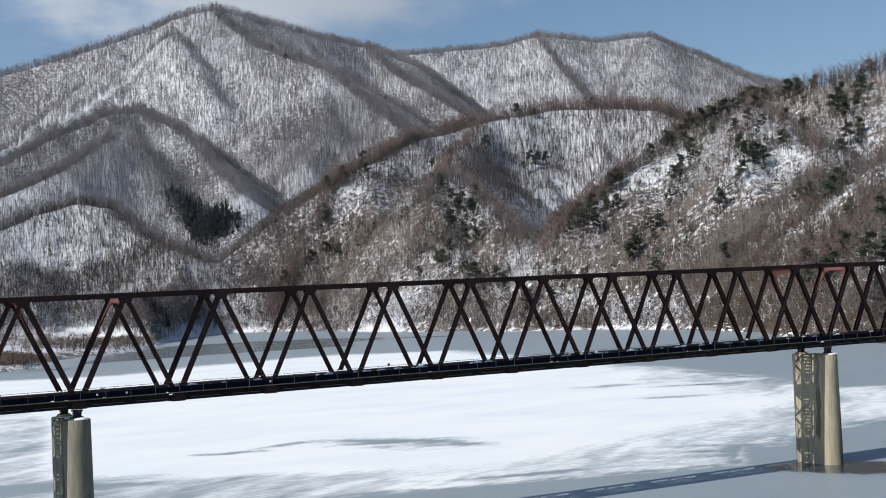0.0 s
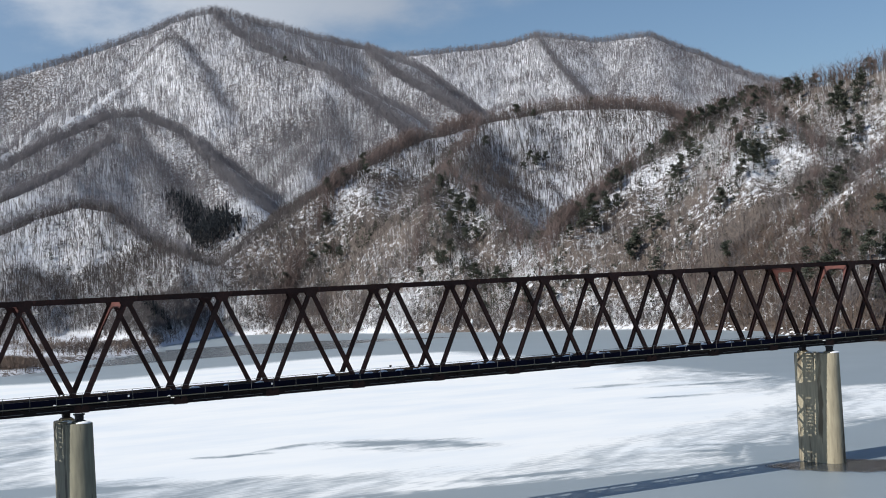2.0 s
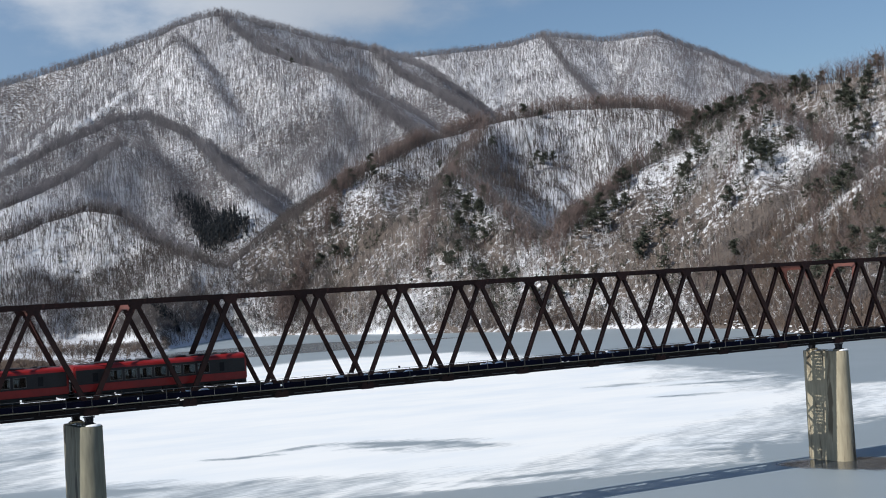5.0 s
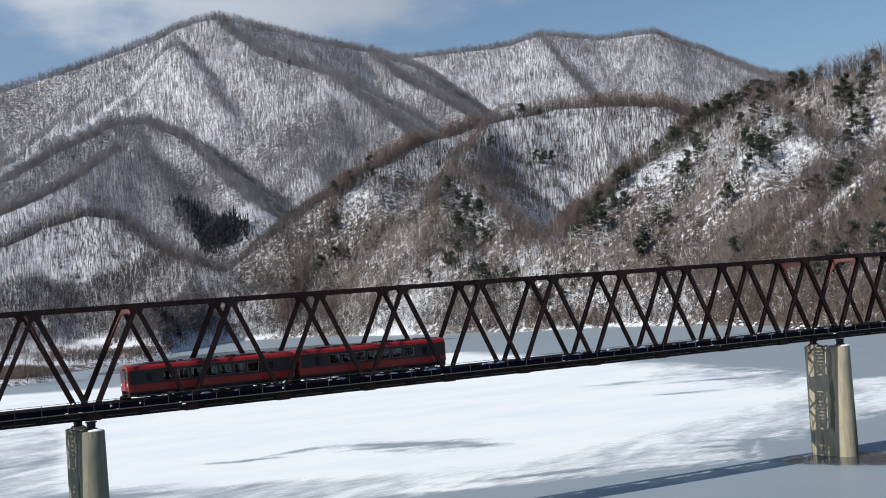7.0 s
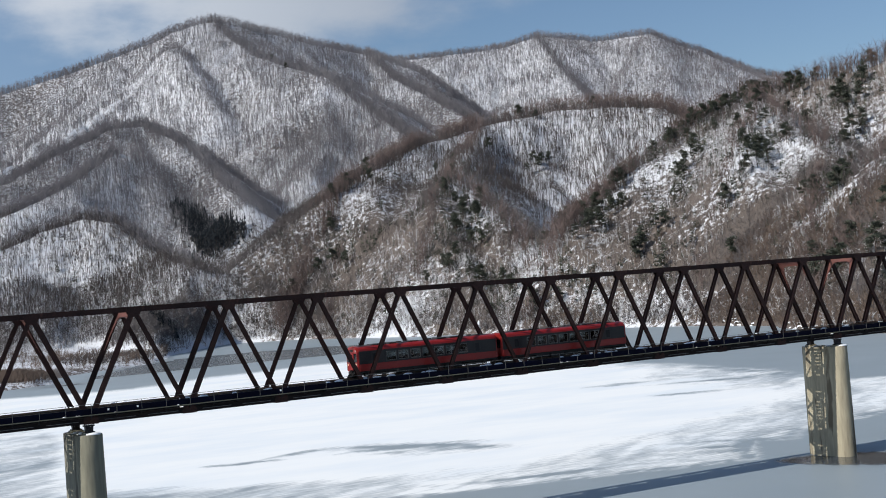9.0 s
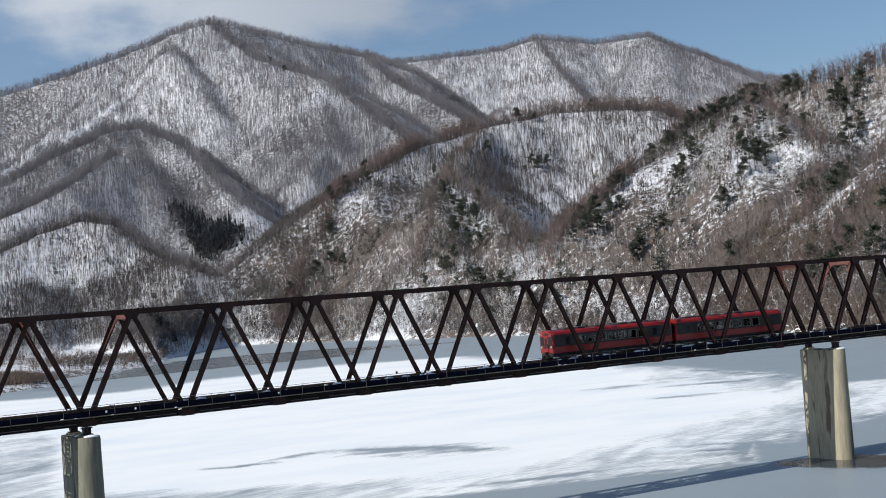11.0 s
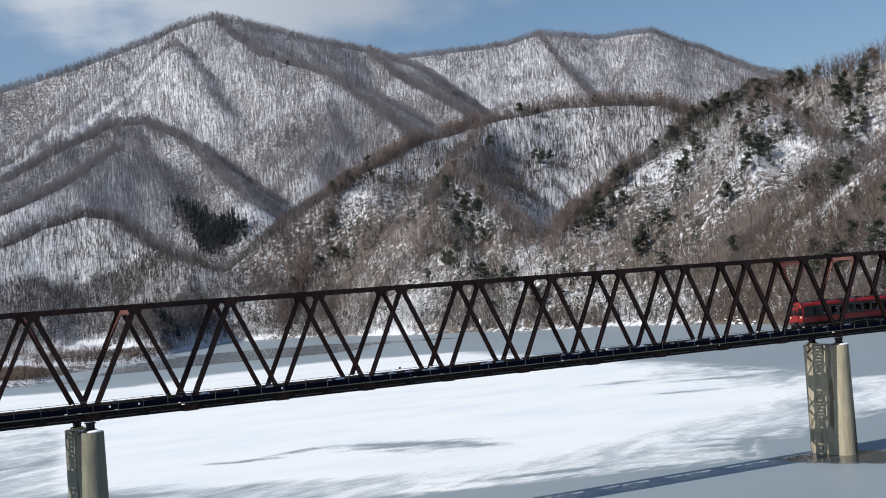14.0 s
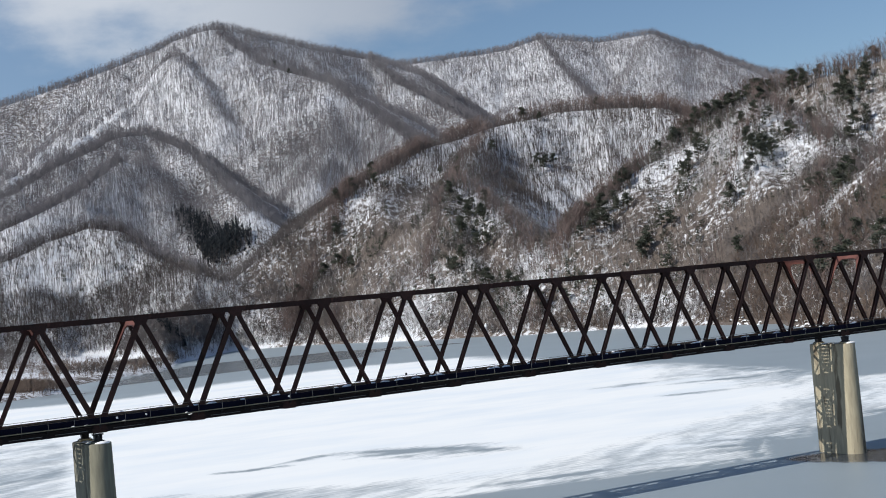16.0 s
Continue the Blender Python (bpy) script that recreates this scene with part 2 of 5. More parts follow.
# crest lines of the hills: side slope, then points of the plan with their heights in metres
RIDGES = (
    ridge(0.70, [(148, 1909, 258), (334, 1914, 334), (415, 1918, 362), (509, 1895, 392), (604, 1867, 423), (660, 1849, 446), (688, 1839, 457), (712, 1830, 460), (742, 1828, 458), (770, 1828, 452), (889, 1841, 432), (983, 1851, 420), (1052, 1893, 415)]),  # main
    ridge(0.68, [(1171, 2338, 523), (1237, 2248, 486), (1363, 2177, 491), (1438, 2129, 498), (1494, 2092, 512), (1586, 2051, 496), (1661, 1968, 496), (1726, 1913, 454), (1803, 1844, 400), (1927, 1721, 349)]),  # back
    ridge(0.70, [(708, 1820, 455), (723, 1718, 391), (746, 1632, 358), (759, 1549, 328), (756, 1461, 281), (757, 1371, 239), (746, 1263, 195)]),  # spur_a
    ridge(0.70, [(969, 1824, 409), (951, 1698, 351), (952, 1583, 300), (944, 1471, 253)]),  # spur_a2
    ridge(0.88, [(1475, 2093, 506), (1438, 1960, 422), (1387, 1800, 335)]),  # spur_back
    ridge(0.88, [(1654, 1960, 491), (1539, 1886, 408), (1415, 1779, 318)]),  # spur_back2
    ridge(0.78, [(172, 1332, 127), (287, 1352, 174), (354, 1378, 208), (418, 1401, 237), (458, 1410, 245), (477, 1341, 216), (485, 1252, 166), (484, 1167, 126)]),  # spur_b
    ridge(0.78, [(145, 1154, 80), (257, 1216, 131), (328, 1260, 160), (401, 1323, 203)]),  # spur_b2
    ridge(0.78, [(120, 976, 51), (213, 1020, 88), (249, 1033, 101), (285, 1044, 112), (298, 1020, 107), (312, 974, 82), (327, 884, 57)]),  # spur_c
    ridge(0.60, [(267, 715, 41), (316, 760, 60), (369, 803, 80), (430, 853, 104), (495, 899, 132), (554, 935, 155), (649, 972, 179), (721, 973, 192), (761, 945, 194), (791, 896, 186), (801, 836, 160)]),  # mid
    ridge(0.95, [(638, 955, 171), (533, 832, 124), (485, 768, 105), (415, 680, 73), (346, 593, 45)]),  # mid_spur
    ridge(0.95, [(493, 774, 108), (475, 704, 86), (448, 626, 60), (425, 569, 41)]),  # mid_spur2
    ridge(0.70, [(438, 849, 105), (367, 739, 70), (311, 654, 41)]),  # mid_spur3
    ridge(0.70, [(343, 480, 19), (405, 523, 42), (444, 544, 60), (488, 562, 80), (527, 569, 101), (588, 584, 126), (632, 585, 144), (651, 566, 147), (655, 534, 149), (665, 494, 154), (683, 441, 166)]),  # right
    ridge(0.78, [(628, 581, 141), (567, 515, 124), (519, 471, 100), (434, 413, 69), (357, 360, 39)]),  # right_spur
    ridge(0.78, [(567, 515, 124), (545, 463, 104), (514, 409, 88), (453, 354, 59), (375, 291, 30)]),  # right_spur2
    ridge(0.78, [(573, 355, 106), (469, 322, 75), (414, 294, 56), (366, 271, 42), (321, 246, 29)]),  # far_right
    ridge(0.85, [(626, 1767, 408), (627, 1680, 355), (617, 1574, 285), (600, 1468, 213)]),  # rib_west
    ridge(0.85, [(706, 1649, 359), (685, 1551, 291), (636, 1463, 220)]),  # rib_east
    ridge(0.85, [(725, 1498, 299), (686, 1395, 233), (620, 1305, 169)]),  # rib_low
    ridge(0.95, [(499, 885, 131), (448, 828, 99), (418, 821, 74), (393, 808, 48)]),  # ribs of the middle hill
    ridge(0.95, [(508, 851, 111), (436, 758, 77), (406, 735, 52), (387, 718, 32)]),
    ridge(0.95, [(453, 848, 108), (420, 835, 83), (395, 831, 62), (372, 824, 42)]),
    ridge(0.95, [(574, 524, 124), (524, 486, 102), (474, 436, 77), (446, 413, 49)]),  # ribs of the near hill
    ridge(0.95, [(543, 551, 107), (507, 516, 82), (448, 461, 53), (426, 445, 31)]),
    ridge(0.95, [(488, 539, 80), (456, 506, 56), (423, 481, 33)]),
    ridge(0.85, [(434, 1375, 221), (423, 1278, 172), (429, 1213, 124), (423, 1162, 92)]),  # rib above the plantation
    ridge(0.70, [(-122, -40, 17), (-150, 0, 18), (-260, 30, 24), (-420, 60, 40)]),  # west bank, where the line comes off the bridge
    ridge(0.70, [(224, -40, 17), (245, 0, 18), (310, 15, 30), (420, 40, 70)]),  # east bank
)


# outline of the lake in plan
LAKE = ((-60, 330), (60, 415), (90, 436), (107, 450), (112, 476), (128, 520), (187, 572), (262, 735), (322, 820), (352, 790), (360, 695), (369, 595), (378, 512),
        (398, 457), (402, 397), (385, 329), (326, 213), (320, 190), (300, 120), (216, 20), (206, -60), (240, -108), (-90, -108), (-110, -60), (-110, 120))


def inside(x, y, poly):
    """Signed distance to an outline: positive inside."""
    d, odd = np.full(x.shape, 1e9), np.zeros(x.shape, bool)
    for (ax, ay), (bx, by) in zip(poly, poly[1:] + poly[:1]):
        ex, ey = bx - ax, by - ay
        s = np.clip(((x - ax) * ex + (y - ay) * ey) / (ex * ex + ey * ey), 0, 1)
        d = np.minimum(d, np.hypot(x - ax - s * ex, y - ay - s * ey))
        hit = ((ay > y) != (by > y)) & (x < (bx - ax) * (y - ay) / (by - ay + 1e-9) + ax)
        odd ^= hit
    return np.where(odd, d, -d)


def crest_height(x, y, slope, c):
    """The height that one ridge gives at x, y, the distance from its crest and the length along it."""
    best, near, run = np.full(x.shape, -1e3), np.full(x.shape, 1e6), np.zeros(x.shape)
    gone = 0.0
    for p, q in zip(c[:-1], c[1:]):
        d = q[:2] - p[:2]
        size = math.hypot(*d)
        s = np.clip(((x - p[0]) * d[0] + (y - p[1]) * d[1]) / (d @ d), 0, 1)
        dist = np.hypot(x - p[0] - s * d[0], y - p[1] - s * d[1])
        h = p[2] + s * (q[2] - p[2]) - slope * (np.sqrt(dist ** 2 + 9 ** 2) - 9)
        run = np.where(h > best, gone + s * size, run)
        best = np.maximum(best, h)
        near = np.minimum(near, dist)
        gone += size
    return best, near, run


def land(x, y):
    """Height of the ground over the ice."""
    x, y = np.asarray(x, float), np.asarray(y, float)
    wx = x + 60 * (field(x, y, 150, 0, 3) - 0.5)
    wy = y + 60 * (field(x, y, 150, 1, 3) - 0.5)
    total = np.full(x.shape, -6.0)
    near = np.full(x.shape, 1e6)
    for n, (slope, c) in enumerate(RIDGES):
        k = np.clip(0.14 + crest_height(x, y, slope, c)[1] / 90, 0, 1)
        h, d, run = crest_height(x + (wx - x) * k, y + (wy - y) * k, slope, c)
        # gullies run down the sides, deeper further down
        wave, deep = (95, 0.25) if n < 9 else (58, 0.32)
        cut = np.abs(2 * field(run + 700 * n, d * 0.22, wave, 2, 3) - 1)
        h = h + np.clip(d - 15, 0, 260) * deep * (cut - 0.38)
        total = np.maximum(total, h) + 2.5 * np.exp(-np.abs(total - h) / 5.0)
        near = np.minimum(near, d)
    small = 1 - np.abs(2 * field(wx, wy, 48, 3, 2) - 1)
    total += np.clip((near - 10) / 90, 0, 1) * (small - 0.7) * 12 * np.clip(total / 90, 0, 1)
    total += (field(x, y, 22, 3, 3) - 0.5) * 5 * np.clip(total / 20, 0, 1)
    # shore: the hills end at the lake's outline; a snowy flat lies at its head
    d = inside(x + 14 * (field(x, y, 40, 4, 3) - 0.5), y + 14 * (field(x, y, 40, 5, 3) - 0.5), LAKE)
    out = np.clip(-d, 0, None)
    base = np.minimum(out * 0.3, 2.2) + out * 0.035 + 1.6 * (field(x, y, 60, 4, 2) - 0.5) * np.clip(out / 20, 0, 1)
    total = np.where(d > 0, -0.2 * np.minimum(d, 20), np.minimum(np.maximum(total, base), 0.95 * out + 0.2))
    # the bank on which the camera stands
    bank = 24.2 - 0.75 * np.clip(y + 136, 0, None) + 4 * (field(x, y, 90, 1, 3) - 0.5) * (y < -150)
    total = np.where(y < -60, np.maximum(total, np.where(y < -60, bank, -6)), total)
    return total


GX = blend_axis((-6000, -500, 250), (-500, -100, 25), (-100, 900, 6), (900, 2000, 9), (2000, 2600, 40), (2600, 6000, 200))
GY = blend_axis((-6000, -300, 200), (-300, -60, 12), (-60, 150, 15), (150, 1100, 6), (1100, 2300, 9), (2300, 2800, 40), (2800, 6000, 200))


def blot(x, y, cx, cy, length, width, turn):
    c, s = math.cos(radians(turn)), math.sin(radians(turn))
    u, v = ((x - cx) * c + (y - cy) * s) / length, (-(x - cx) * s + (y - cy) * c) / width
    return np.exp(-(u * u + v * v))


# stretches of the near hills, as lines in the plan with a half-width: faces that keep their snow, and bare brown gullies and brows
SNOWY = (((434, 575), (453, 540), (508, 552), (538, 545), 12),
         ((526, 524), (498, 513), (471, 509), (441, 497), 22),
         ((544, 491), (509, 459), (477, 431), 14),
         ((527, 447), (501, 400), (497, 417), (470, 416), 15),
         ((622, 536), (628, 522), (631, 486), 9),
         ((436, 357), (441, 343), (451, 330), 8),
         ((564, 920), (615, 925), (704, 938), (715, 884), (685, 896), (581, 831), (573, 860), 34),
         ((550, 800), (545, 761), (664, 869), 16),
         ((417, 859), (468, 876), (535, 909), 12),
         ((420, 735), (448, 747), 8),
         ((374, 864), (406, 839), 12),
         ((414, 534), (437, 515), (439, 471), (443, 437), (460, 441), 22),
         ((385, 838), (405, 798), (405, 717), 16),
         ((436, 652), (422, 603), 10),
         ((404, 504), (420, 473), (422, 415), 14),
         ((344, 831), (374, 739), (373, 637), 10))
BROWN = (((632, 585), (651, 566), (655, 534), (665, 494), (683, 441), 15),
         ((435, 402), (455, 405), (474, 395), (482, 374), 14),
         ((411, 305), (417, 297), (425, 291), 16),
         ((427, 604), (473, 626), 14),
         ((421, 790), (433, 757), 12),
         ((419, 667), (435, 643), 12))
EVERGREEN = (((531, 530), (489, 500), (449, 473), (434, 475), 14),
         ((531, 473), (491, 437), (473, 432), 10),
         ((478, 756), (452, 694), (417, 650), 16),
         ((472, 715), (446, 639), 12),
         ((636, 888), (677, 899), 12),
         ((616, 511), (623, 483), 12),
         ((604, 463), (568, 440), 10),
         ((369, 806), (430, 856), (495, 902), 8),
         ((574, 572), (623, 579), (631, 572), 14),
         ((463, 367), (449, 336), 9),
         ((488, 564), (527, 571), (575, 584), 6),
         ((400, 827), (414, 778), 18),
         ((410, 640), (404, 595), (401, 547), 16),
         ((431, 482), (433, 440), 12),
         ((408, 509), (422, 486), 12))
SHORE_WOOD = (((362, 750), (388, 670), (396, 590), (410, 505), 42),)


def near_lines(x, y, lines):
    """1 on the given lines, falling to 0 past their half-width, with a ragged edge."""
    wx, wy = x + 26 * (field(x, y, 32, 2, 4) - 0.5), y + 26 * (field(x, y, 32, 3, 4) - 0.5)
    best = np.zeros(np.shape(x))
    for line in lines:
        for (ax, ay), (bx, by) in zip(line[:-2], line[1:-1]):
            ex, ey = bx - ax, by - ay
            s = np.clip(((wx - ax) * ex + (wy - ay) * ey) / (ex * ex + ey * ey), 0, 1)
            best = np.maximum(best, np.exp(-(np.hypot(wx - ax - s * ex, wy - ay - s * ey) / line[-1]) ** 4))
    return best


def ground_material():
    m = bpy.data.materials.new("snowy_hillside")
    m.use_nodes = True
    nt = m.node_tree
    b, ln, add = nt.nodes["Principled BSDF"], nt.links.new, nt.nodes.new
    b.inputs["Roughness"].default_value = 0.75
    co = add("ShaderNodeTexCoord")

    def noise_of(scale, detail=6.0, rough=0.6):
        n = add("ShaderNodeTexNoise")
        n.inputs["Scale"].default_value, n.inputs["Detail"].default_value, n.inputs["Roughness"].default_value = scale, detail, rough
        ln(co.outputs["Object"], n.inputs["Vector"])
        return n.outputs["Fac"]

    litter = add("ShaderNodeMix")
    litter.data_type = "RGBA"
    litter.inputs["A"].default_value, litter.inputs["B"].default_value = (0.075, 0.06, 0.05, 1), (0.135, 0.108, 0.09, 1)
    ln(noise_of(0.3), litter.inputs["Factor"])
    bare = add("ShaderNodeAttribute")
    bare.attribute_name = "bare"
    s = add("ShaderNodeMath")
    s.operation = "ADD"
    ln(noise_of(0.26, 9.0, 0.8), s.inputs[0]); ln(bare.outputs["Fac"], s.inputs[1])
    r = add("ShaderNodeMapRange")
    r.inputs["From Min"].default_value, r.inputs["From Max"].default_value = 0.635, 0.69
    ln(s.outputs[0], r.inputs["Value"])
    snow = add("ShaderNodeMix")
    snow.data_type = "RGBA"
    snow.inputs["A"].default_value, snow.inputs["B"].default_value = (0.70, 0.72, 0.755, 1), (0.585, 0.605, 0.64, 1)
    ln(noise_of(0.05), snow.inputs["Factor"])
    mix = add("ShaderNodeMix")
    mix.data_type = "RGBA"
    ln(r.outputs[0], mix.inputs["Factor"]); ln(snow.outputs["Result"], mix.inputs["A"]); ln(litter.outputs["Result"], mix.inputs["B"])
    ln(mix.outputs["Result"], b.inputs["Base Color"])
    bp = add("ShaderNodeBump")
    bp.inputs["Strength"].default_value, bp.inputs["Distance"].default_value = 0.6, 1.0
    ln(noise_of(0.4), bp.inputs["Height"]); ln(bp.outputs[0], b.inputs["Normal"])
    return m


def bareness(x, y, z):
    """Where snow has melted: the sunny hill by the shore is barer than the far mountain."""
    n = field(x, y, 130, 3, 4)
    r = np.hypot(x - EYE[0], y - EYE[1])
    melt = np.interp(r, [500, 800, 1200, 2000], [0.14, 0.13, 0.11, 0.115])
    shore = np.clip(1 - z / 7, 0, 1) * 0.05 * (x > 250) * np.where(y > 430, -0.3, 1.0)
    brow = 0.22 * blot(x, y, 640, 520, 110, 60, -70)
    return np.clip((n - 0.5) * 0.7, -0.06, 0.2) * np.interp(r, [1000, 1600], [1.0, 0.3]) + melt + shore + brow + 0.24 * blot(x, y, 385, 285, 120, 62, 62) - 0.045 * near_lines(x, y, SNOWY) + 0.05 * near_lines(x, y, SHORE_WOOD) * np.clip(z / 6, 0, 1) + 0.12 * near_lines(x, y, BROWN)


def ground():
    X, Y = np.meshgrid(GX, GY)
    Z = land(X, Y)
    v = np.stack([X, Y, Z], -1).reshape(-1, 3)
    me = quad_mesh("ground", v, grid_faces(len(GX), len(GY)), ground_material())
    a = me.attributes.new("bare", "FLOAT", "POINT")
    a.data.foreach_set("value", bareness(v[:, 0], v[:, 1], v[:, 2]).astype(np.float32))
    return tagged(new("ground", me), "snow-covered mountain slopes and lake shore with brown leaf litter", "mountain", kind="structure")


ground()


# ---- the frozen lake ----
ICE = 0.35   # level of the ice
SNOW_EDGE = ((-300, 330), (40, 352), (70, 366), (104, 345), (149, 376), (210, 382), (247, 354), (230, 270), (218, 209), (215, 185), (209, 155), (202, 126),
             (194, 102), (186, 84), (196, 77), (260, 84), (260, 50), (170, 40), (145, 33), (134, 30), (119, 27), (110, 19), (105, 23), (98, 16), (92, 9),
             (66, 17), (41, 23), (10, 30), (-60, 26), (-300, 20))
# inside this outline the snow lies thick; between it and SNOW_EDGE it is blown thin
THICK_SNOW = ((-300, 330), (40, 352), (70, 366), (104, 345), (149, 376), (210, 382), (247, 354), (230, 270), (206, 205), (187, 145), (178, 114), (157, 78), (130, 65),
              (99, 50), (84, 44), (66, 40), (55, 46), (43, 57), (31, 72), (18, 76), (-30, 84), (-300, 90))
DARK_LEAD = ((120, 455), (174, 464), (192, 462), (238, 463), (262, 468), (275, 505), (300, 508), (336, 497), (317, 534), (292, 584), (249, 612), (226, 616), (170, 560))


def snow_cover(x, y):
    """How much snow lies on the ice: over 0.5 it hides the ice."""
    far = np.clip(y / 400, 0.3, 1)
    wx = x + 16 * far * (field(x, y, 26, 0, 5) - 0.5)
    wy = y + 16 * far * (field(x, y, 26, 1, 5) - 0.5)
    d = inside(wx, wy, SNOW_EDGE)
    c = 0.5 + np.clip(d / np.interp(y, [20, 150, 400], [3, 8, 14]), -1, 0.9) * 0.55 + np.clip((d - 14) / 30, 0, 1) * 0.3
    # wind has drawn the snow out in thin streaks along the south-east margin
    u, v = 0.82 * x - 0.57 * y, 0.57 * x + 0.82 * y
    streak = 0.5 * field(u, v * 2.6, 34, 2, 5, 0.6) + 0.5 * field(u, v * 3.4, 9, 1, 4, 0.6)
    margin = np.exp(-(np.clip(d, 0, None) / np.interp(x, [20, 120, 190], [13, 24, 34])) ** 2) * np.clip((210 - y) / 60, 0, 1)
    c += np.where(d > 0, (streak - 0.645) * 2.3 * margin + (streak - 0.5) * 0.3, (streak - 0.55) * 0.6)
    # thin snow, combed along the margin
    a, b = 0.80 * wx + 0.60 * wy, -0.60 * wx + 0.80 * wy
    comb = 0.55 * field(a, b * 4.5, 42, 2, 5, 0.62) + 0.45 * field(a, b * 4.0, 11, 1, 4, 0.6)
    thin = np.clip(0.15 - inside(wx, wy, THICK_SNOW) / np.interp(x, [20, 120, 190], [9, 14, 12]), 0, 1) * np.clip((260 - y) / 60, 0, 1)
    veil = np.interp(x, [0, 14, 35, 60, 120], [0.42, 0.46, 0.66, 0.64, 0.62]) + (comb - 0.5) * 1.7
    c = c + thin * (np.minimum(c, veil) - c)
    # bare, streaked ice also shows along the west side
    west = np.clip((19 + 0.25 * (y - 85) - wx) / 8 + 0.5, 0, 1) * np.clip((wy - 60) / 20, 0, 1) * np.clip((230 - wy) / 40, 0, 1)
    c = c + west * (np.minimum(c, 0.5 + (comb - 0.5) * 1.8) - c)
    rough = field(u, v * 1.8, 5, 3, 4, 0.6)
    for cx, cy, l, w, a, t in ((47, 82, 8, 2.4, 1.2, -20), (58, 86, 8, 2.0, 0.8, 20), (72, 72, 17, 11, 0.85, -62), (76, 72, 8, 4, 0.25, -50), (66, 85, 6, 2.5, 0.5, -35), (80, 60, 7, 3, 0.4, -50),
                               (165, 139, 13, 3.6, 0.75, -12), (153, 99, 11, 3.2, 0.65, -24), (176, 122, 14, 3, 0.6, -25), (4, 66, 13, 7, 0.85, -25), (-4, 84, 12, 5, 0.7, -20),
                               (20, 58, 10, 2.5, 0.6, -25), (66, 23, 8, 1.0, 0.9, -14), (54, 21, 7, 0.9, -0.5, -14)):
        c -= a * blot(wx, wy, cx, cy, l, w, t) * (0.15 + 1.9 * (rough if a > 0 else 0.5))
    return c


def thin_ice(x, y):
    """Dark, snowless ice: a lead along the far shore, a patch by the bushes and the ground round the pier foot."""
    wx, wy = x + 14 * (field(x, y, 40, 4, 4) - 0.5), y + 14 * (field(x, y, 40, 5, 4) - 0.5)
    d = np.clip(0.5 + inside(wx, wy, DARK_LEAD) / 8, 0, 1) * 0.62
    d = np.maximum(d, 0.5 * blot(wx, wy, 104, 425, 14, 12, 30))
    foot = blot(x + 2 * (field(x, y, 5, 4, 3) - 0.5), y + 2 * (field(x, y, 5, 5, 3) - 0.5), 98.6, -4.4, 12, 5.6, -52)
    d = np.maximum(d, np.clip((foot - 0.3) * 7, 0, 1))
    return np.clip(d, 0, 1)


def ice_material():
    m = bpy.data.materials.new("lake_ice_and_snow")
    m.use_nodes = True
    nt = m.node_tree
    b, ln, add = nt.nodes["Principled BSDF"], nt.links.new, nt.nodes.new
    co = add("ShaderNodeTexCoord")

    def attr(name):
        a = add("ShaderNodeAttribute")
        a.attribute_name = name
        return a.outputs["Fac"]

    def noise_of(scale, detail=6.0, stretch=(1, 1, 1), turn=0.0):
        mp = add("ShaderNodeMapping")
        mp.inputs["Scale"].default_value, mp.inputs["Rotation"].default_value = stretch, (0, 0, turn)
        n = add("ShaderNodeTexNoise")
        n.inputs["Scale"].default_value, n.inputs["Detail"].default_value = scale, detail
        ln(co.outputs["Object"], mp.inputs[0]); ln(mp.outputs[0], n.inputs["Vector"])
        return n.outputs["Fac"]

    def mixed(a, c, fac):
        x = add("ShaderNodeMix")
        x.data_type = "RGBA"
        for k, v in (("A", a), ("B", c)):
            if isinstance(v, tuple):
                x.inputs[k].default_value = (*v, 1)
            else:
                ln(v, x.inputs[k])
        ln(fac, x.inputs["Factor"])
        return x.outputs["Result"]

    def ranged(v, lo, hi, a=0.0, c=1.0):
        r = add("ShaderNodeMapRange")
        for k, w in (("From Min", lo), ("From Max", hi), ("To Min", a), ("To Max", c)):
            r.inputs[k].default_value = w
        ln(v, r.inputs["Value"])
        return r.outputs[0]

    s = add("ShaderNodeMath")
    s.operation = "ADD"
    ln(attr("snow"), s.inputs[0]); ln(ranged(noise_of(0.3, 10.0, (1, 4.5, 1), -0.64), 0, 1, -0.5, 0.5), s.inputs[1])
    cover = ranged(s.outputs[0], 0.18, 0.80)
    ice = mixed((0.24, 0.288, 0.32), (0.295, 0.347, 0.38), noise_of(0.05))
    ice = mixed(ice, (0.05, 0.055, 0.06), attr("thin"))
    snow = mixed((0.86, 0.875, 0.865), (0.80, 0.825, 0.83), noise_of(0.12, 5.0, (1, 2.5, 1), 0.6))
    snow = mixed(snow, (0.68, 0.745, 0.80), ranged(noise_of(0.03, 5.0, (1, 2.0, 1), 0.6), 0.42, 0.7, 0.0, 0.65))
    ln(mixed(ice, snow, cover), b.inputs["Base Color"])
    gloss = add("ShaderNodeMath")
    gloss.operation = "SUBTRACT"
    ln(ranged(cover, 0, 1, 0.42, 0.8), gloss.inputs[0]); ln(ranged(attr("thin"), 0, 1, 0.0, 0.33), gloss.inputs[1])
    ln(gloss.outputs[0], b.inputs["Roughness"])
    bp = add("ShaderNodeBump")
    b.inputs["Specular IOR Level"].default_value = 0.18
    bp.inputs["Strength"].default_value, bp.inputs["Distance"].default_value = 0.25, 0.05
    ln(noise_of(1.5), bp.inputs["Height"]); ln(bp.outputs[0], b.inputs["Normal"])
    return m


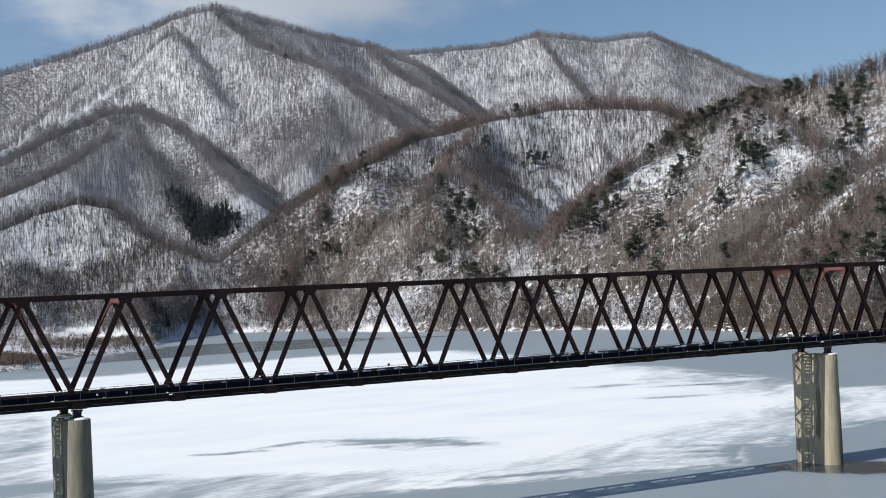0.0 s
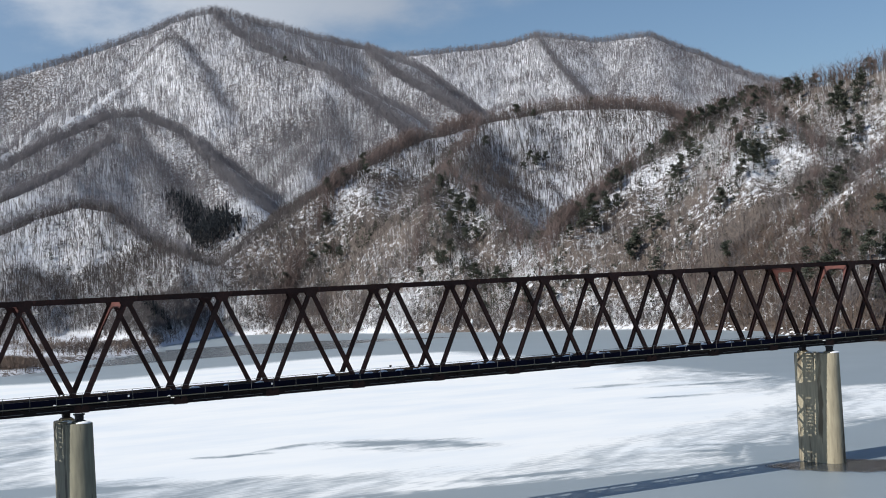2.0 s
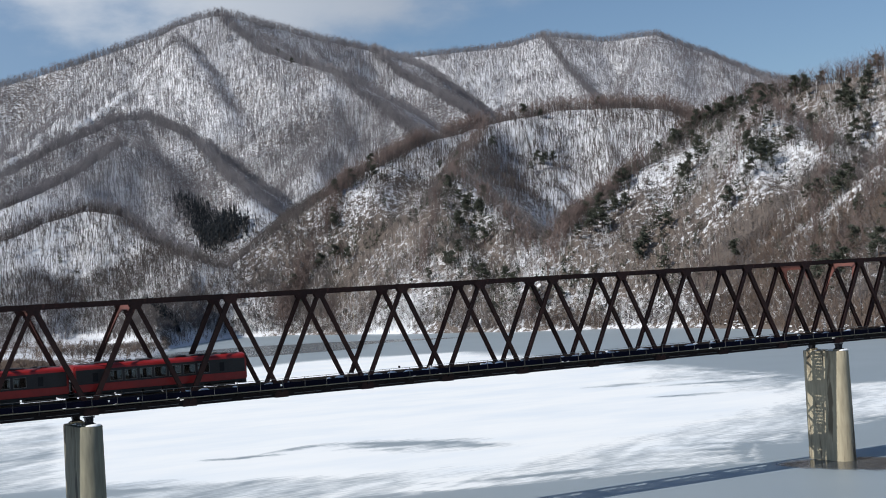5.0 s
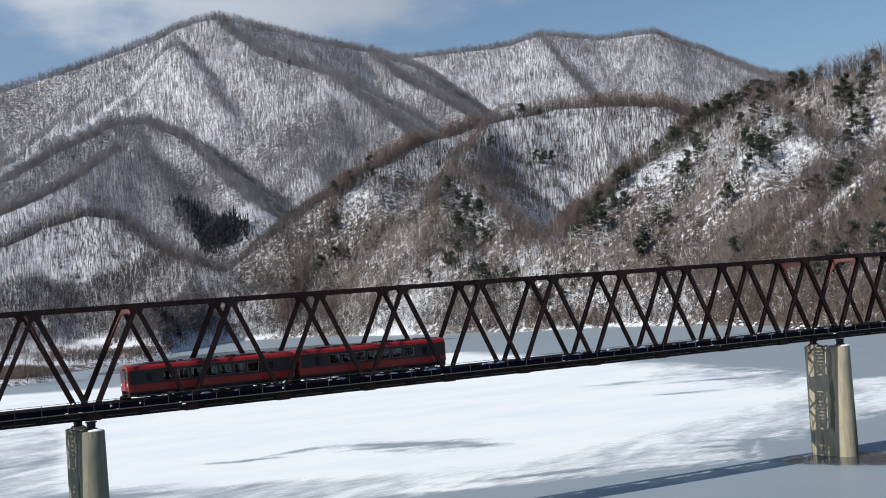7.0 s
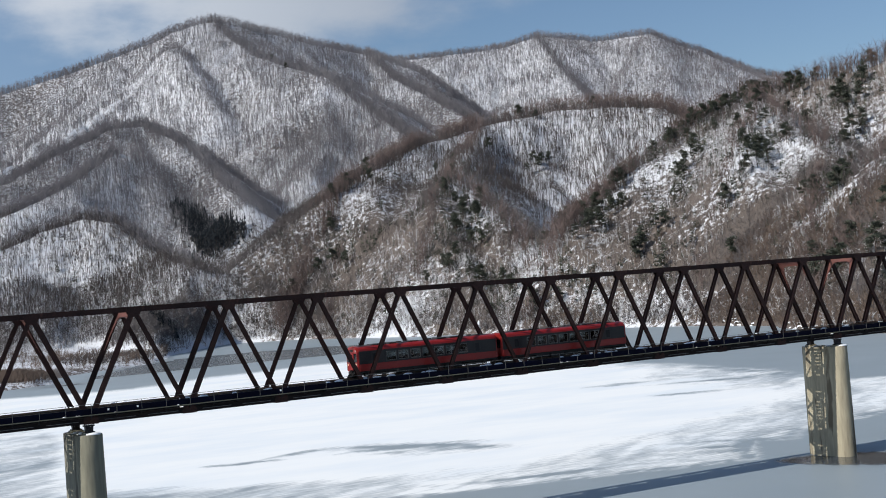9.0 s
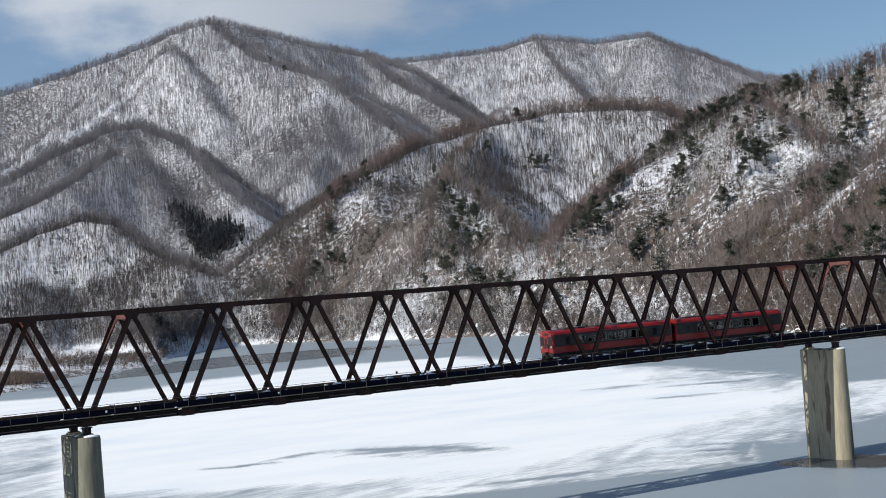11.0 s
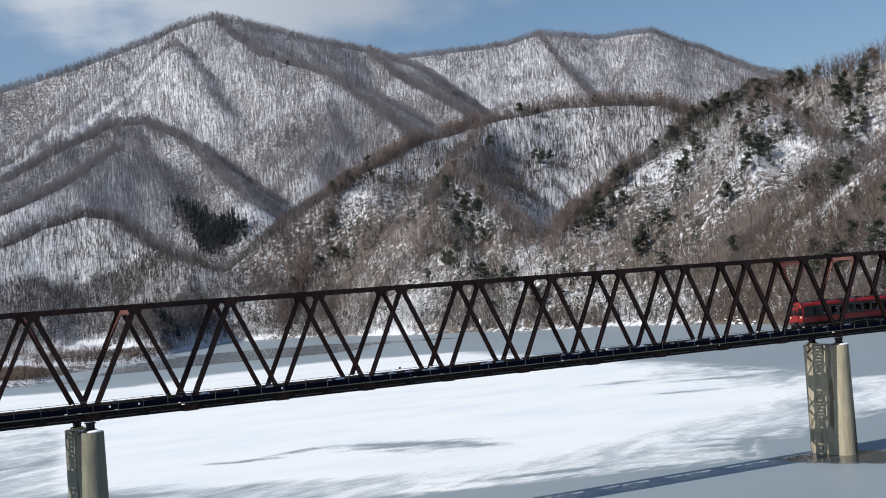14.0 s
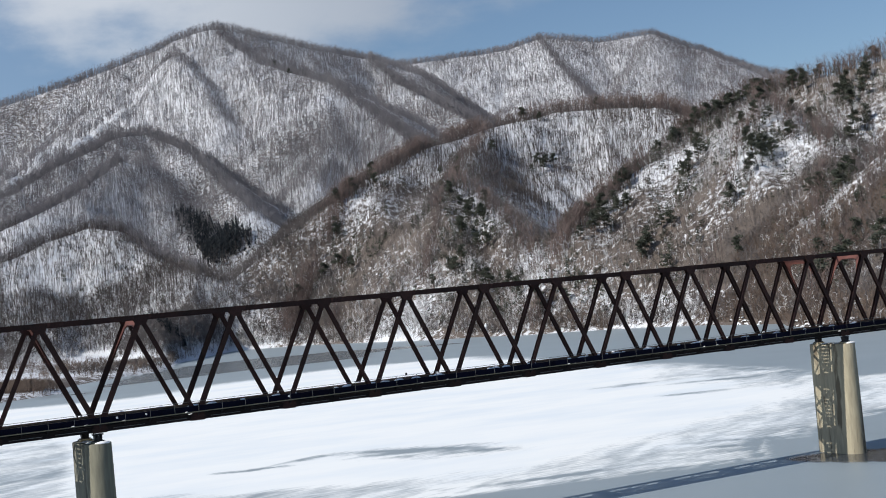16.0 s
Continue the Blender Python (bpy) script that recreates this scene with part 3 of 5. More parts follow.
def lake():
    gx = blend_axis((-700, -100, 50), (-100, 0, 4), (0, 180, 1.2), (180, 420, 3), (420, 700, 40))
    gy = blend_axis((-180, -20, 10), (-20, 130, 1.2), (130, 520, 3.5), (520, 1200, 20))
    X, Y = np.meshgrid(gx, gy)
    v = np.stack([X, Y, 0 * X + ICE], -1).reshape(-1, 3)
    me = quad_mesh("lake_ice", v, grid_faces(len(gx), len(gy)), ice_material())
    for name, f in (("snow", snow_cover), ("thin", thin_ice)):
        a = me.attributes.new(name, "FLOAT", "POINT")
        a.data.foreach_set("value", f(v[:, 0], v[:, 1]).astype(np.float32))
    return tagged(new("lake_ice", me), "frozen lake of grey ice, mostly covered by wind-blown snow", "frozen lake", kind="structure")


lake()


# ---- the forest ----
BARK = material("bare_winter_twigs", (0.15, 0.133, 0.13), 0.9, dark=(0.09, 0.079, 0.078), grain=0.05, blotch=0.008, amount=0.4)
STEM = material("dark_winter_stems", (0.115, 0.098, 0.092), 0.9, dark=(0.058, 0.049, 0.047), grain=0.2, blotch=0.02, amount=0.5)
# paler, bluer twigs: distance haze is put into the far forest's colour
HAZED = material("haze_toned_twigs", (0.225, 0.215, 0.225), 0.9, dark=(0.15, 0.14, 0.15), grain=0.05, blotch=0.008, amount=0.4)
RIME = material("snow_laden_twigs", (0.78, 0.79, 0.81), 0.8, dark=(0.2, 0.18, 0.17), grain=0.35, blotch=0.05, amount=0.5)
BRUSHWOOD = material("brown_brushwood", (0.17, 0.127, 0.115), 0.9, dark=(0.108, 0.078, 0.07), grain=0.05, blotch=0.01, amount=0.4)
SCRUB = material("brown_scrub", (0.185, 0.137, 0.108), 0.9, dark=(0.11, 0.08, 0.064), grain=0.05, blotch=0.01, amount=0.4)
NEEDLE = material("dark_pine_needles", (0.078, 0.086, 0.058), 0.8, dark=(0.036, 0.043, 0.033), grain=0.4, blotch=0.03, amount=0.5)
# cedar green taken down to blue-black: the gully's shade is in the colour
SHADED_CEDAR = material("shade_darkened_cedar", (0.014, 0.020, 0.026), 0.9, dark=(0.008, 0.012, 0.016), grain=0.4, blotch=0.03, amount=0.5)
PINEBARK = material("pine_bark", (0.12, 0.08, 0.06), 0.9)


def wedge_points(n, r0, r1, seed, a0=6.0, a1=51.0):
    """Random points of the plan in the valley north-east of the viewpoint."""
    rs = np.random.RandomState(seed)
    r = np.sqrt(rs.uniform(r0 ** 2, r1 ** 2, n))
    a = np.radians(rs.uniform(a0, a1, n))
    return EYE[0] + r * np.sin(a), EYE[1] + r * np.cos(a), rs


def slivers(base, tip, width, rs):
    """One thin tapering triangle for each twig, turned at random about its length."""
    d = tip - base
    side = np.cross(d, rs.normal(size=d.shape))
    side *= (width / (np.linalg.norm(side, axis=1) + 1e-9))[:, None]
    return np.stack([base - side * 0.5, base + side * 0.5, tip], 1)


def bare_wood(name, x, y, rs, height, twigs, spread, width, mat, label, tilt=0.05, rise=(0.5, 1.8), vary=(0.65, 1.2)):
    """Leafless trees: a trunk of two crossed blades and twigs that fan upwards from it."""
    z = land(x, y)
    n = len(x)
    h = height * rs.uniform(*vary, n)
    foot = np.stack([x, y, z - 0.5], 1)
    lean = rs.normal(0, tilt, (n, 3)); lean[:, 2] = 0
    top = foot + np.stack([0 * x, 0 * x, h], 1) + lean * h[:, None]
    tris = [slivers(foot, top, np.full(n, width * 1.25), rs), slivers(foot, top, np.full(n, width * 1.25), rs)]
    for k in range(twigs):
        s = rs.uniform(0.3, 0.85, n)[:, None]
        start = foot + (top - foot) * s
        a = rs.uniform(0, 2 * np.pi, n)
        out = np.stack([np.cos(a), np.sin(a), rs.uniform(*rise, n)], 1)
        out *= (h * spread * rs.uniform(0.6, 1.25, n) / np.linalg.norm(out, axis=1))[:, None]
        tris.append(slivers(start, start + out, width * rs.uniform(0.7, 1.2, n), rs))
    v = np.concatenate(tris).reshape(-1, 3)
    me = quad_mesh(name, v, np.arange(len(v)).reshape(-1, 3), mat, smooth=False)
    return tagged(new(name, me), label, "forest", kind="stuff")


def sheltered(x, y, z):
    """True where a ridge towards the valley mouth rises above the tree tops: those back slopes are thinly wooded."""
    hid = np.zeros(x.shape, bool)
    rng = np.hypot(x - EYE[0], y - EYE[1])
    tan = (z + 14 - EYE[2]) / rng
    for s in np.linspace(0.25, 0.97, 40):
        px, py = EYE[0] + (x - EYE[0]) * s, EYE[1] + (y - EYE[1]) * s
        hid |= (ground_at(px, py) - EYE[2]) / (rng * s) > tan
    return hid


def lookup(step=10.0):
    gx, gy = np.arange(-150, 2300, step), np.arange(100, 2500, step)
    X, Y = np.meshgrid(gx, gy)
    Z = land(X, Y)

    def at(x, y):
        u, v = np.clip((x - gx[0]) / step, 0, len(gx) - 1.01), np.clip((y - gy[0]) / step, 0, len(gy) - 1.01)
        i, j = u.astype(int), v.astype(int)
        a, b = u - i, v - j
        return (Z[j, i] * (1 - a) + Z[j, i + 1] * a) * (1 - b) + (Z[j + 1, i] * (1 - a) + Z[j + 1, i + 1] * a) * b
    return at


ground_at = lookup()


def steepness(x, y):
    return np.hypot(ground_at(x + 6, y) - ground_at(x - 6, y), ground_at(x, y + 6) - ground_at(x, y - 6)) / 12


def forest():
    for n, r0, r1, seed, h, tw, wd in ((92000, 420, 1100, 11, 9.0, 7, 0.19), (88000, 1100, 1380, 14, 9.0, 5, 0.25), (145000, 1380, 1750, 12, 12.0, 6, 0.25), (262000, 1750, 2800, 13, 13.0, 5, 0.33)):
        x, y, rs = wedge_points(n, r0, r1, seed)
        z = land(x, y)
        keep = (z > 0.9) & (field(x, y, 60, 5, 3) + rs.uniform(-0.3, 0.3, n) + 0.3 * near_lines(x, y, SHORE_WOOD) > (0.26 if r0 < 1500 else 0.12))
        keep &= rs.uniform(size=n) < 0.35 + 0.9 * steepness(x, y) + 0.4 * near_lines(x, y, SHORE_WOOD)
        keep &= ~sheltered(x, y, z) | (rs.uniform(size=n) < 0.12)
        keep &= ~((z < 4.2) & (x < 300) & (y > 430)) & ~((z < 6) & (x < 262) & (y > 560))
        face = near_lines(x, y, SNOWY)
        keep &= rs.uniform(size=n) < 1 - (0.2 if r0 < 1000 else 0.1) * face
        x, y = x[keep], y[keep]
        if r0 < 1000:
            # part of the lower wood carries rime and snow on its twigs
            white = (field(x, y, 45, 1, 3) + rs.uniform(-0.25, 0.25, len(x)) + np.interp(land(x, y), [5, 60], [0.04, 0.02])) > 0.60 - 0.10 * near_lines(x, y, SNOWY) - 0.12 * near_lines(x, y, SHORE_WOOD) + 0.2 * near_lines(x, y, BROWN)
            bare_wood("snowy_wood", x[white], y[white], rs, h * 0.7, 11, 0.3, 0.27, RIME, "leafless trees with snow clinging to their twigs", 0.14, (0.0, 1.3), (0.45, 1.2))
            x, y = x[~white], y[~white]
        habit = (0.13, (0.1, 1.4), (0.45, 1.25)) if r0 < 1000 else (0.05, (0.5, 1.8), (0.65, 1.2))
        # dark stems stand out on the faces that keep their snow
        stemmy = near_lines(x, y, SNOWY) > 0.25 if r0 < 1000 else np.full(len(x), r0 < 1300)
        for pick, mat in ((stemmy, STEM), (~stemmy, BARK if r0 < 1000 else HAZED)):
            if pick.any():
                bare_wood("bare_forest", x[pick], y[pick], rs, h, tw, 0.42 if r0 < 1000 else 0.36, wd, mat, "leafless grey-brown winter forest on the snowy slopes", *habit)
    # tall dense wood just behind the crests
    rs = np.random.RandomState(17)
    for name, mat, pick, h, wd in (("crest_wood", HAZED, range(0, 9), 14.0, 0.34), ("crest_brush", BRUSHWOOD, range(9, 17), 15.5, 0.26)):
        px, py = [], []
        for k in pick:
            c = RIDGES[k][1]
            for p, q in zip(c[:-1], c[1:]):
                m = int(math.hypot(*(q - p)[:2]) * (2.2 if k == 4 else 0.2 if k == 5 else 3.6 if k < 9 else 6.0 if k in (9, 13) else 0.5 if k == 14 else 1.0))
                w = p[:2] + rs.uniform(size=m)[:, None] * (q - p)[:2]
                away = w - np.array(EYE[:2])
                away /= np.linalg.norm(away, axis=1)[:, None]
                w = w + away * (np.abs(rs.normal(0, 16, m)) - 2)[:, None] + rs.normal(0, 2.5, (m, 2))
                px.append(w[:, 0]); py.append(w[:, 1])
        x, y = np.concatenate(px), np.concatenate(py)
        z = land(x, y)
        keep = (z > 4) & (~sheltered(x, y, z))
        if mat is BRUSHWOOD:
            keep &= field(x, y, 36, 0, 3) + rs.uniform(-0.12, 0.12, len(x)) > 0.40
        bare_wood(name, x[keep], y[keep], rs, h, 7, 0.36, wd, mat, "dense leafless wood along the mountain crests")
    # dim thicket at the foot of the first spur
    x, y, rs = wedge_points(62000, 640, 1130, 19, 6, 25)
    z = land(x, y)
    keep = (z > 8) & (z < 105) & (rs.uniform(size=len(x)) < np.interp(z, [4, 30, 70, 105], [0.95, 0.85, 0.5, 0.15]) * (1 - 0.5 * near_lines(x, y, SNOWY))) & ~sheltered(x, y, z) & ~((z < 7) & (x < 262))
    bare_wood("lower_thicket", x[keep], y[keep], rs, 9.0, 9, 0.42, 0.24, BARK, "dense grey-brown thicket at the foot of the hill", 0.1, (0.1, 1.5), (0.5, 1.2))


forest()


def pine_tufts(bm_tris, rs, x, y, z, h, crown, n):
    """Layered pads of needles at the ends of the limbs: each pad a flattened swarm of small blades."""
    pads = 9
    for k in range(pads):
        s = 0.42 + 0.58 * (k + rs.uniform(0, 0.9)) / pads
        r = h * crown * (1.15 - s) ** 0.6 * rs.uniform(0.25, 1.0)
        a = rs.uniform(0, 2 * math.pi)
        c = np.array((x + r * math.cos(a), y + r * math.sin(a), z + h * min(s, 0.98)))
        size = h * rs.uniform(0.12, 0.21)
        for j in range(n // pads):
            o = rs.normal(size=3)
            o *= rs.uniform(0.3, 1.0) / np.linalg.norm(o)
            p = c + o * (size, size, size * 0.42)
            d, e = rs.normal(size=(2, 3)) * (0.5, 0.5, 0.3)
            q = h * 0.042
            bm_tris.append((p - d * q, p + d * q, p + e * q * 1.8))


def pine_master(rs, h, crown, clumps):
    """One pine at the origin: a tapered trunk with limbs, and a crown of needle clumps."""
    top = new("pine_tree")
    bm = bmesh.new()
    bend = rs.normal(0, 0.02, 2) * h
    pts = [(0, 0, -0.8), (bend[0], bend[1], h * 0.5), (bend[0] * 0.5, bend[1], h * 0.97)]
    for (p, q), (r0, r1) in zip(zip(pts, pts[1:]), ((0.22, 0.15), (0.15, 0.05))):
        bmesh.ops.create_cone(bm, cap_ends=True, segments=6, radius1=r0, radius2=r1, depth=(Vector(q) - Vector(p)).length,
                              matrix=Matrix.Translation((Vector(p) + Vector(q)) / 2) @ (Vector(q) - Vector(p)).to_track_quat("Z", "Y").to_matrix().to_4x4())
    for k in range(9):
        s, a = rs.uniform(0.3, 0.9), rs.uniform(0, 6.28)
        p = Vector((bend[0] * s, bend[1] * s, h * s))
        tube(bm, p, p + Vector((math.cos(a), math.sin(a), 0.25)) * h * crown * (1.05 - s), 0.05, 4)
    part("trunk", bm, PINEBARK, top)
    tris = []
    pine_tufts(tris, rs, bend[0] * 0.5, bend[1] * 0.5, 0, h, crown, clumps)
    v = np.array(tris).reshape(-1, 3)
    part("crown", quad_mesh("crown", v, np.arange(len(v)).reshape(-1, 3), NEEDLE, smooth=False), None, top)
    return tagged(top, "dark green pine standing among bare trees on the slope", "pine tree", group="pines on the hills")


def pines():
    rs = np.random.RandomState(5)
    masters = [pine_master(rs, h, c, n) for h, c, n in ((12, 0.34, 1300), (10, 0.42, 1200), (13, 0.26, 1300), (6, 0.5, 800), (8, 0.42, 1000), (5, 0.55, 700), (14, 0.3, 1400))]
    spots = []
    # pines keep to the crests, in loose groups
    for k, groups, size in ((13, 10, 7), (13, 10, 3), (9, 5, 3), (14, 5, 3), (15, 4, 3), (11, 3, 3), (16, 4, 4), (10, 4, 3), (2, 3, 2)):
        c = RIDGES[k][1]
        for g in range(groups):
            i, s = rs.randint(len(c) - 1), rs.uniform()
            p = c[i] + s * (c[i + 1] - c[i])
            cx, cy = p[:2] + rs.normal(0, 9, 2)
            for q in range(rs.randint(1, size + 1)):
                spots.append((cx + rs.normal(0, 7), cy + rs.normal(0, 7)))
    for g in range(16):
        cx, cy = rs.uniform(610, 680), rs.uniform(440, 590)
        for q in range(rs.randint(1, 4)):
            spots.append((cx + rs.normal(0, 6), cy + rs.normal(0, 6)))
    # and stand in clumps on the rocky ribs
    for line in EVERGREEN:
        for (ax, ay), (bx, by) in zip(line[:-2], line[1:-1]):
            for q in range(int(math.hypot(bx - ax, by - ay) / 9) + 2):
                s = rs.uniform()
                spots.append((ax + s * (bx - ax) + rs.normal(0, 4), ay + s * (by - ay) + rs.normal(0, 4)))
    x, y, r2 = wedge_points(50, 560, 1000, 21, 30, 52)
    spots += list(zip(x, y))
    x, y = np.array(spots).T
    z = land(x, y)
    used = set()
    for k, (a, b, c) in enumerate(zip(x, y, z)):
        if c < 8:
            continue
        m = rs.randint(len(masters)) if len(used) == len(masters) else len(used)
        if m not in used:
            used.add(m)
            masters[m].matrix_basis = pose(a, b, c)
        else:
            copy_thing(masters[m], pose(a, b, c, 0, 0, rs.uniform(0, 360)))


pines()


def cedar_stand():
    """The dark plantation in the gully under the main mountain; shade is put into its colour."""
    rs = np.random.RandomState(8)
    n = 1500
    u, v = rs.uniform(-1, 1, n), rs.uniform(-1, 1, n)
    # it widens from the brow down to the bed of the gully
    s = rs.uniform(0, 1, n) ** 0.8
    x, y = 431 + 14 * s + 19 * s * u + 6 * rs.normal(size=n), 1222 - 94 * s + 5 * rs.normal(size=n)
    # a second, small stand above the lake shore
    x[:130], y[:130] = 243 + 13 * u[:130], 747 + 15 * v[:130]
    z = land(x, y)
    tris = []
    h = rs.uniform(8, 13, n)
    for k in range(14):
        s = rs.uniform(0.15, 1.0, n)
        a = rs.uniform(0, 6.28, n)
        r = h * 0.2 * (1.08 - s)
        c = np.stack([x, y, z + h * s + h * 0.1], 1)
        tip = np.stack([x + r * np.cos(a), y + r * np.sin(a), z + h * s - h * 0.05], 1)
        tris.append(slivers(c, tip, h * 0.22 * (1.1 - s), rs)[:, [2, 0, 1]])
    w = np.concatenate(tris).reshape(-1, 3)
    tagged(new("cedar_stand", quad_mesh("cedar_stand", w, np.arange(len(w)).reshape(-1, 3), SHADED_CEDAR, smooth=False)),
           "dark evergreen plantation filling a gully, darkened further in colour for shade", "conifer forest", kind="stuff")


cedar_stand()


def hillside_conifers():
    """Small pines and firs scattered through the bare wood of the nearer hills, thickest along the rock ribs."""
    x, y, rs = wedge_points(60000, 450, 1150, 23, 14, 53)
    z = land(x, y)
    dense = near_lines(x, y, EVERGREEN)
    keep = (z > 7) & (rs.uniform(size=len(x)) < 0.035 + 0.26 * dense * (field(x, y, 24, 2, 3) > 0.42))
    x, y, z = x[keep], y[keep], z[keep]
    n = len(x)
    h = rs.uniform(4.0, 11.0, n)
    tris = []
    for k in range(34):
        s = rs.uniform(0.12, 1.0, n)
        a = rs.uniform(0, 6.28, n)
        r = h * 0.27 * (1.1 - s) * rs.uniform(0.6, 1.2, n)
        c = np.stack([x + 0.2 * r * np.cos(a), y + 0.2 * r * np.sin(a), z + h * s], 1)
        tip = np.stack([x + r * np.cos(a), y + r * np.sin(a), z + h * s - h * rs.uniform(-0.03, 0.06, n)], 1)
        tris.append(slivers(c, tip, h * 0.15 * (1.15 - s), rs)[:, [2, 0, 1]])
    w = np.concatenate(tris).reshape(-1, 3)
    tagged(new("hillside_conifers", quad_mesh("hillside_conifers", w, np.arange(len(w)).reshape(-1, 3), NEEDLE, smooth=False)),
           "dark evergreens scattered through the bare wood", "conifer forest", kind="stuff")


hillside_conifers()


def scrub():
    rs = np.random.RandomState(31)
    # bushes on the flat at the head of the lake
    n = 5200
    x, y = rs.uniform(120, 300, n), rs.uniform(540, 840, n)
    thick = field(x, y, 30, 2, 3) + rs.uniform(-0.1, 0.1, n) + 0.3 * blot(x, y, 215, 665, 120, 26, 65) > 0.61
    bx = np.concatenate([x[thick], rs.normal(92, 6, 1100)]); by = np.concatenate([y[thick], rs.normal(462, 9, 1100)])
    keep = land(bx, by) > 0.8
    bare_wood("lakeside_scrub", bx[keep], by[keep], rs, 4.5, 12, 0.5, 0.16, SCRUB, "reddish-brown leafless bushes on the snowy lake shore")
    # a low grey thicket with snow in its twigs between the field and the ice
    n = 2600
    s = rs.uniform(0, 1, n)
    x, y = 152 + 88 * s + rs.normal(0, 9, n), 590 + 95 * s + rs.normal(0, 22, n)
    keep = (land(x, y) > 0.9) & (field(x, y, 16, 1, 3) > 0.4)
    x, y = x[keep], y[keep]
    white = rs.uniform(size=len(x)) < 0.3
    bare_wood("snowy_thicket", x[white], y[white], rs, 3.4, 12, 0.5, 0.2, RIME, "snow-dusted bushes on the lake shore", 0.2, (0.0, 1.3))
    bare_wood("grey_thicket", x[~white], y[~white], rs, 4.0, 12, 0.5, 0.2, STEM, "grey leafless bushes on the lake shore", 0.2, (0.0, 1.3))
    # bushes overhang the water along the foot of the hills
    shore = np.array(((318, 826), (354, 792), (362, 695), (371, 595), (380, 512), (400, 457), (404, 397)), float)
    n = 2400
    k = rs.randint(len(shore) - 1, size=n)
    p = shore[k] + rs.uniform(size=(n, 1)) * (shore[k + 1] - shore[k])
    x, y = p[:, 0] + np.abs(rs.normal(2, 7, n)), p[:, 1] + np.abs(rs.normal(0, 4, n))
    keep = land(x, y) > 0.4
    x, y = x[keep], y[keep]
    white = rs.uniform(size=len(x)) < 0.4
    bare_wood("snowy_shore_bushes", x[white], y[white], rs, 4.0, 10, 0.5, 0.2, RIME, "snow-laden bushes at the water's edge", 0.2, (0.0, 1.3))
    bare_wood("shore_bushes", x[~white], y[~white], rs, 4.6, 10, 0.5, 0.2, STEM, "bare bushes at the water's edge", 0.2, (0.0, 1.3))
    # brushwood along the waterline and on the brown hill
    x, y, rs = wedge_points(110000, 380, 1000, 33, 33, 53)
    z = land(x, y)
    keep = ~sheltered(x, y, z) & (z > 0.5) & (field(x, y, 70, 4, 3) + rs.uniform(-0.06, 0.06, len(x)) > np.interp(z, [0, 9, 14], [0.48, 0.56, 0.72]) - 0.3 * blot(x, y, 385, 285, 130, 70, 62) - 0.07 * near_lines(x, y, SHORE_WOOD) + 0.25 * near_lines(x, y, SNOWY) - 0.2 * near_lines(x, y, BROWN))
    bare_wood("hillside_brush", x[keep], y[keep], rs, 5.0, 8, 0.5, 0.19, SCRUB, "brown leafless brushwood on the lower slopes")


scrub()


def utility_pole(x, y):
    z = float(land(np.array(x), np.array(y)))
    top = new("utility_pole")
    top.location = (x, y, z)
    tagged(top, "thin concrete utility pole on the far shore", "utility pole", group="poles on the far shore")
    bm = bmesh.new()
    part("pole", tube(bm, (0, 0, -0.5), (0, 0, 9), 0.16, 8), CONCRETE, top)
    for h in (8.5, 7.7):
        part("crossarm", boxes((-0.9, 0.9, -0.06, 0.06, h, h + 0.12)), GALV, top)


for px, py in ((318, 836), (366, 700), (376, 606), (388, 520), (409, 450)):
    utility_pole(px, py)


# ---- the railway bridge: x runs along the track, the nearer truss stands at y = 0 ----
P, HALF, W = 9.9, 4.95, 4.88          # panel length, half of it, distance of the trusses
TOP, LOW, RAIL = 26.52, 16.15, 17.35  # chord centres and rail level
FIRST, LAST = -12, 22                 # panels; piers at every tenth


def i_section(length, flange, depth, t=0.035):
    """A rolled member along x: two flanges in the truss plane and a web."""
    return boxes((0, length, -depth / 2, -depth / 2 + t, -flange / 2, flange / 2), (0, length, depth / 2 - t, depth / 2, -flange / 2, flange / 2),
                 (0, length, -depth / 2 + t, depth / 2 - t, -t, t))


def box_chord(length, h, w):
    """A box chord with projecting cover plates above and below."""
    return boxes((0, length, -w / 2, w / 2, -h / 2, h / 2), (0, length, -w / 2 - 0.05, w / 2 + 0.05, h / 2, h / 2 + 0.03),
                 (0, length, -w / 2 - 0.05, w / 2 + 0.05, -h / 2 - 0.03, -h / 2))


def gusset(up):
    """A pair of node plates that narrow towards the diagonals, with bolt rows."""
    s = 1 if up else -1
    e = 0.27 if up else 0.36
    out = [(-0.76, 0.0), (-0.7, e * s), (0.7, e * s), (0.76, 0.0), (0.58, -0.46 * s), (0.33, -0.76 * s), (-0.33, -0.76 * s), (-0.58, -0.46 * s)]
    bm = bmesh.new()
    for y in (-0.29, 0.25):
        add_prism(bm, out, "y", y, y + 0.04)
    for y in (-0.305, 0.29):
        for x in (-0.7, -0.35, 0.0, 0.35, 0.7):
            for z in (-0.1, 0.1):
                add_box(bm, x - 0.03, x + 0.03, y, y + 0.015, z - 0.03, z + 0.03)
    return bm


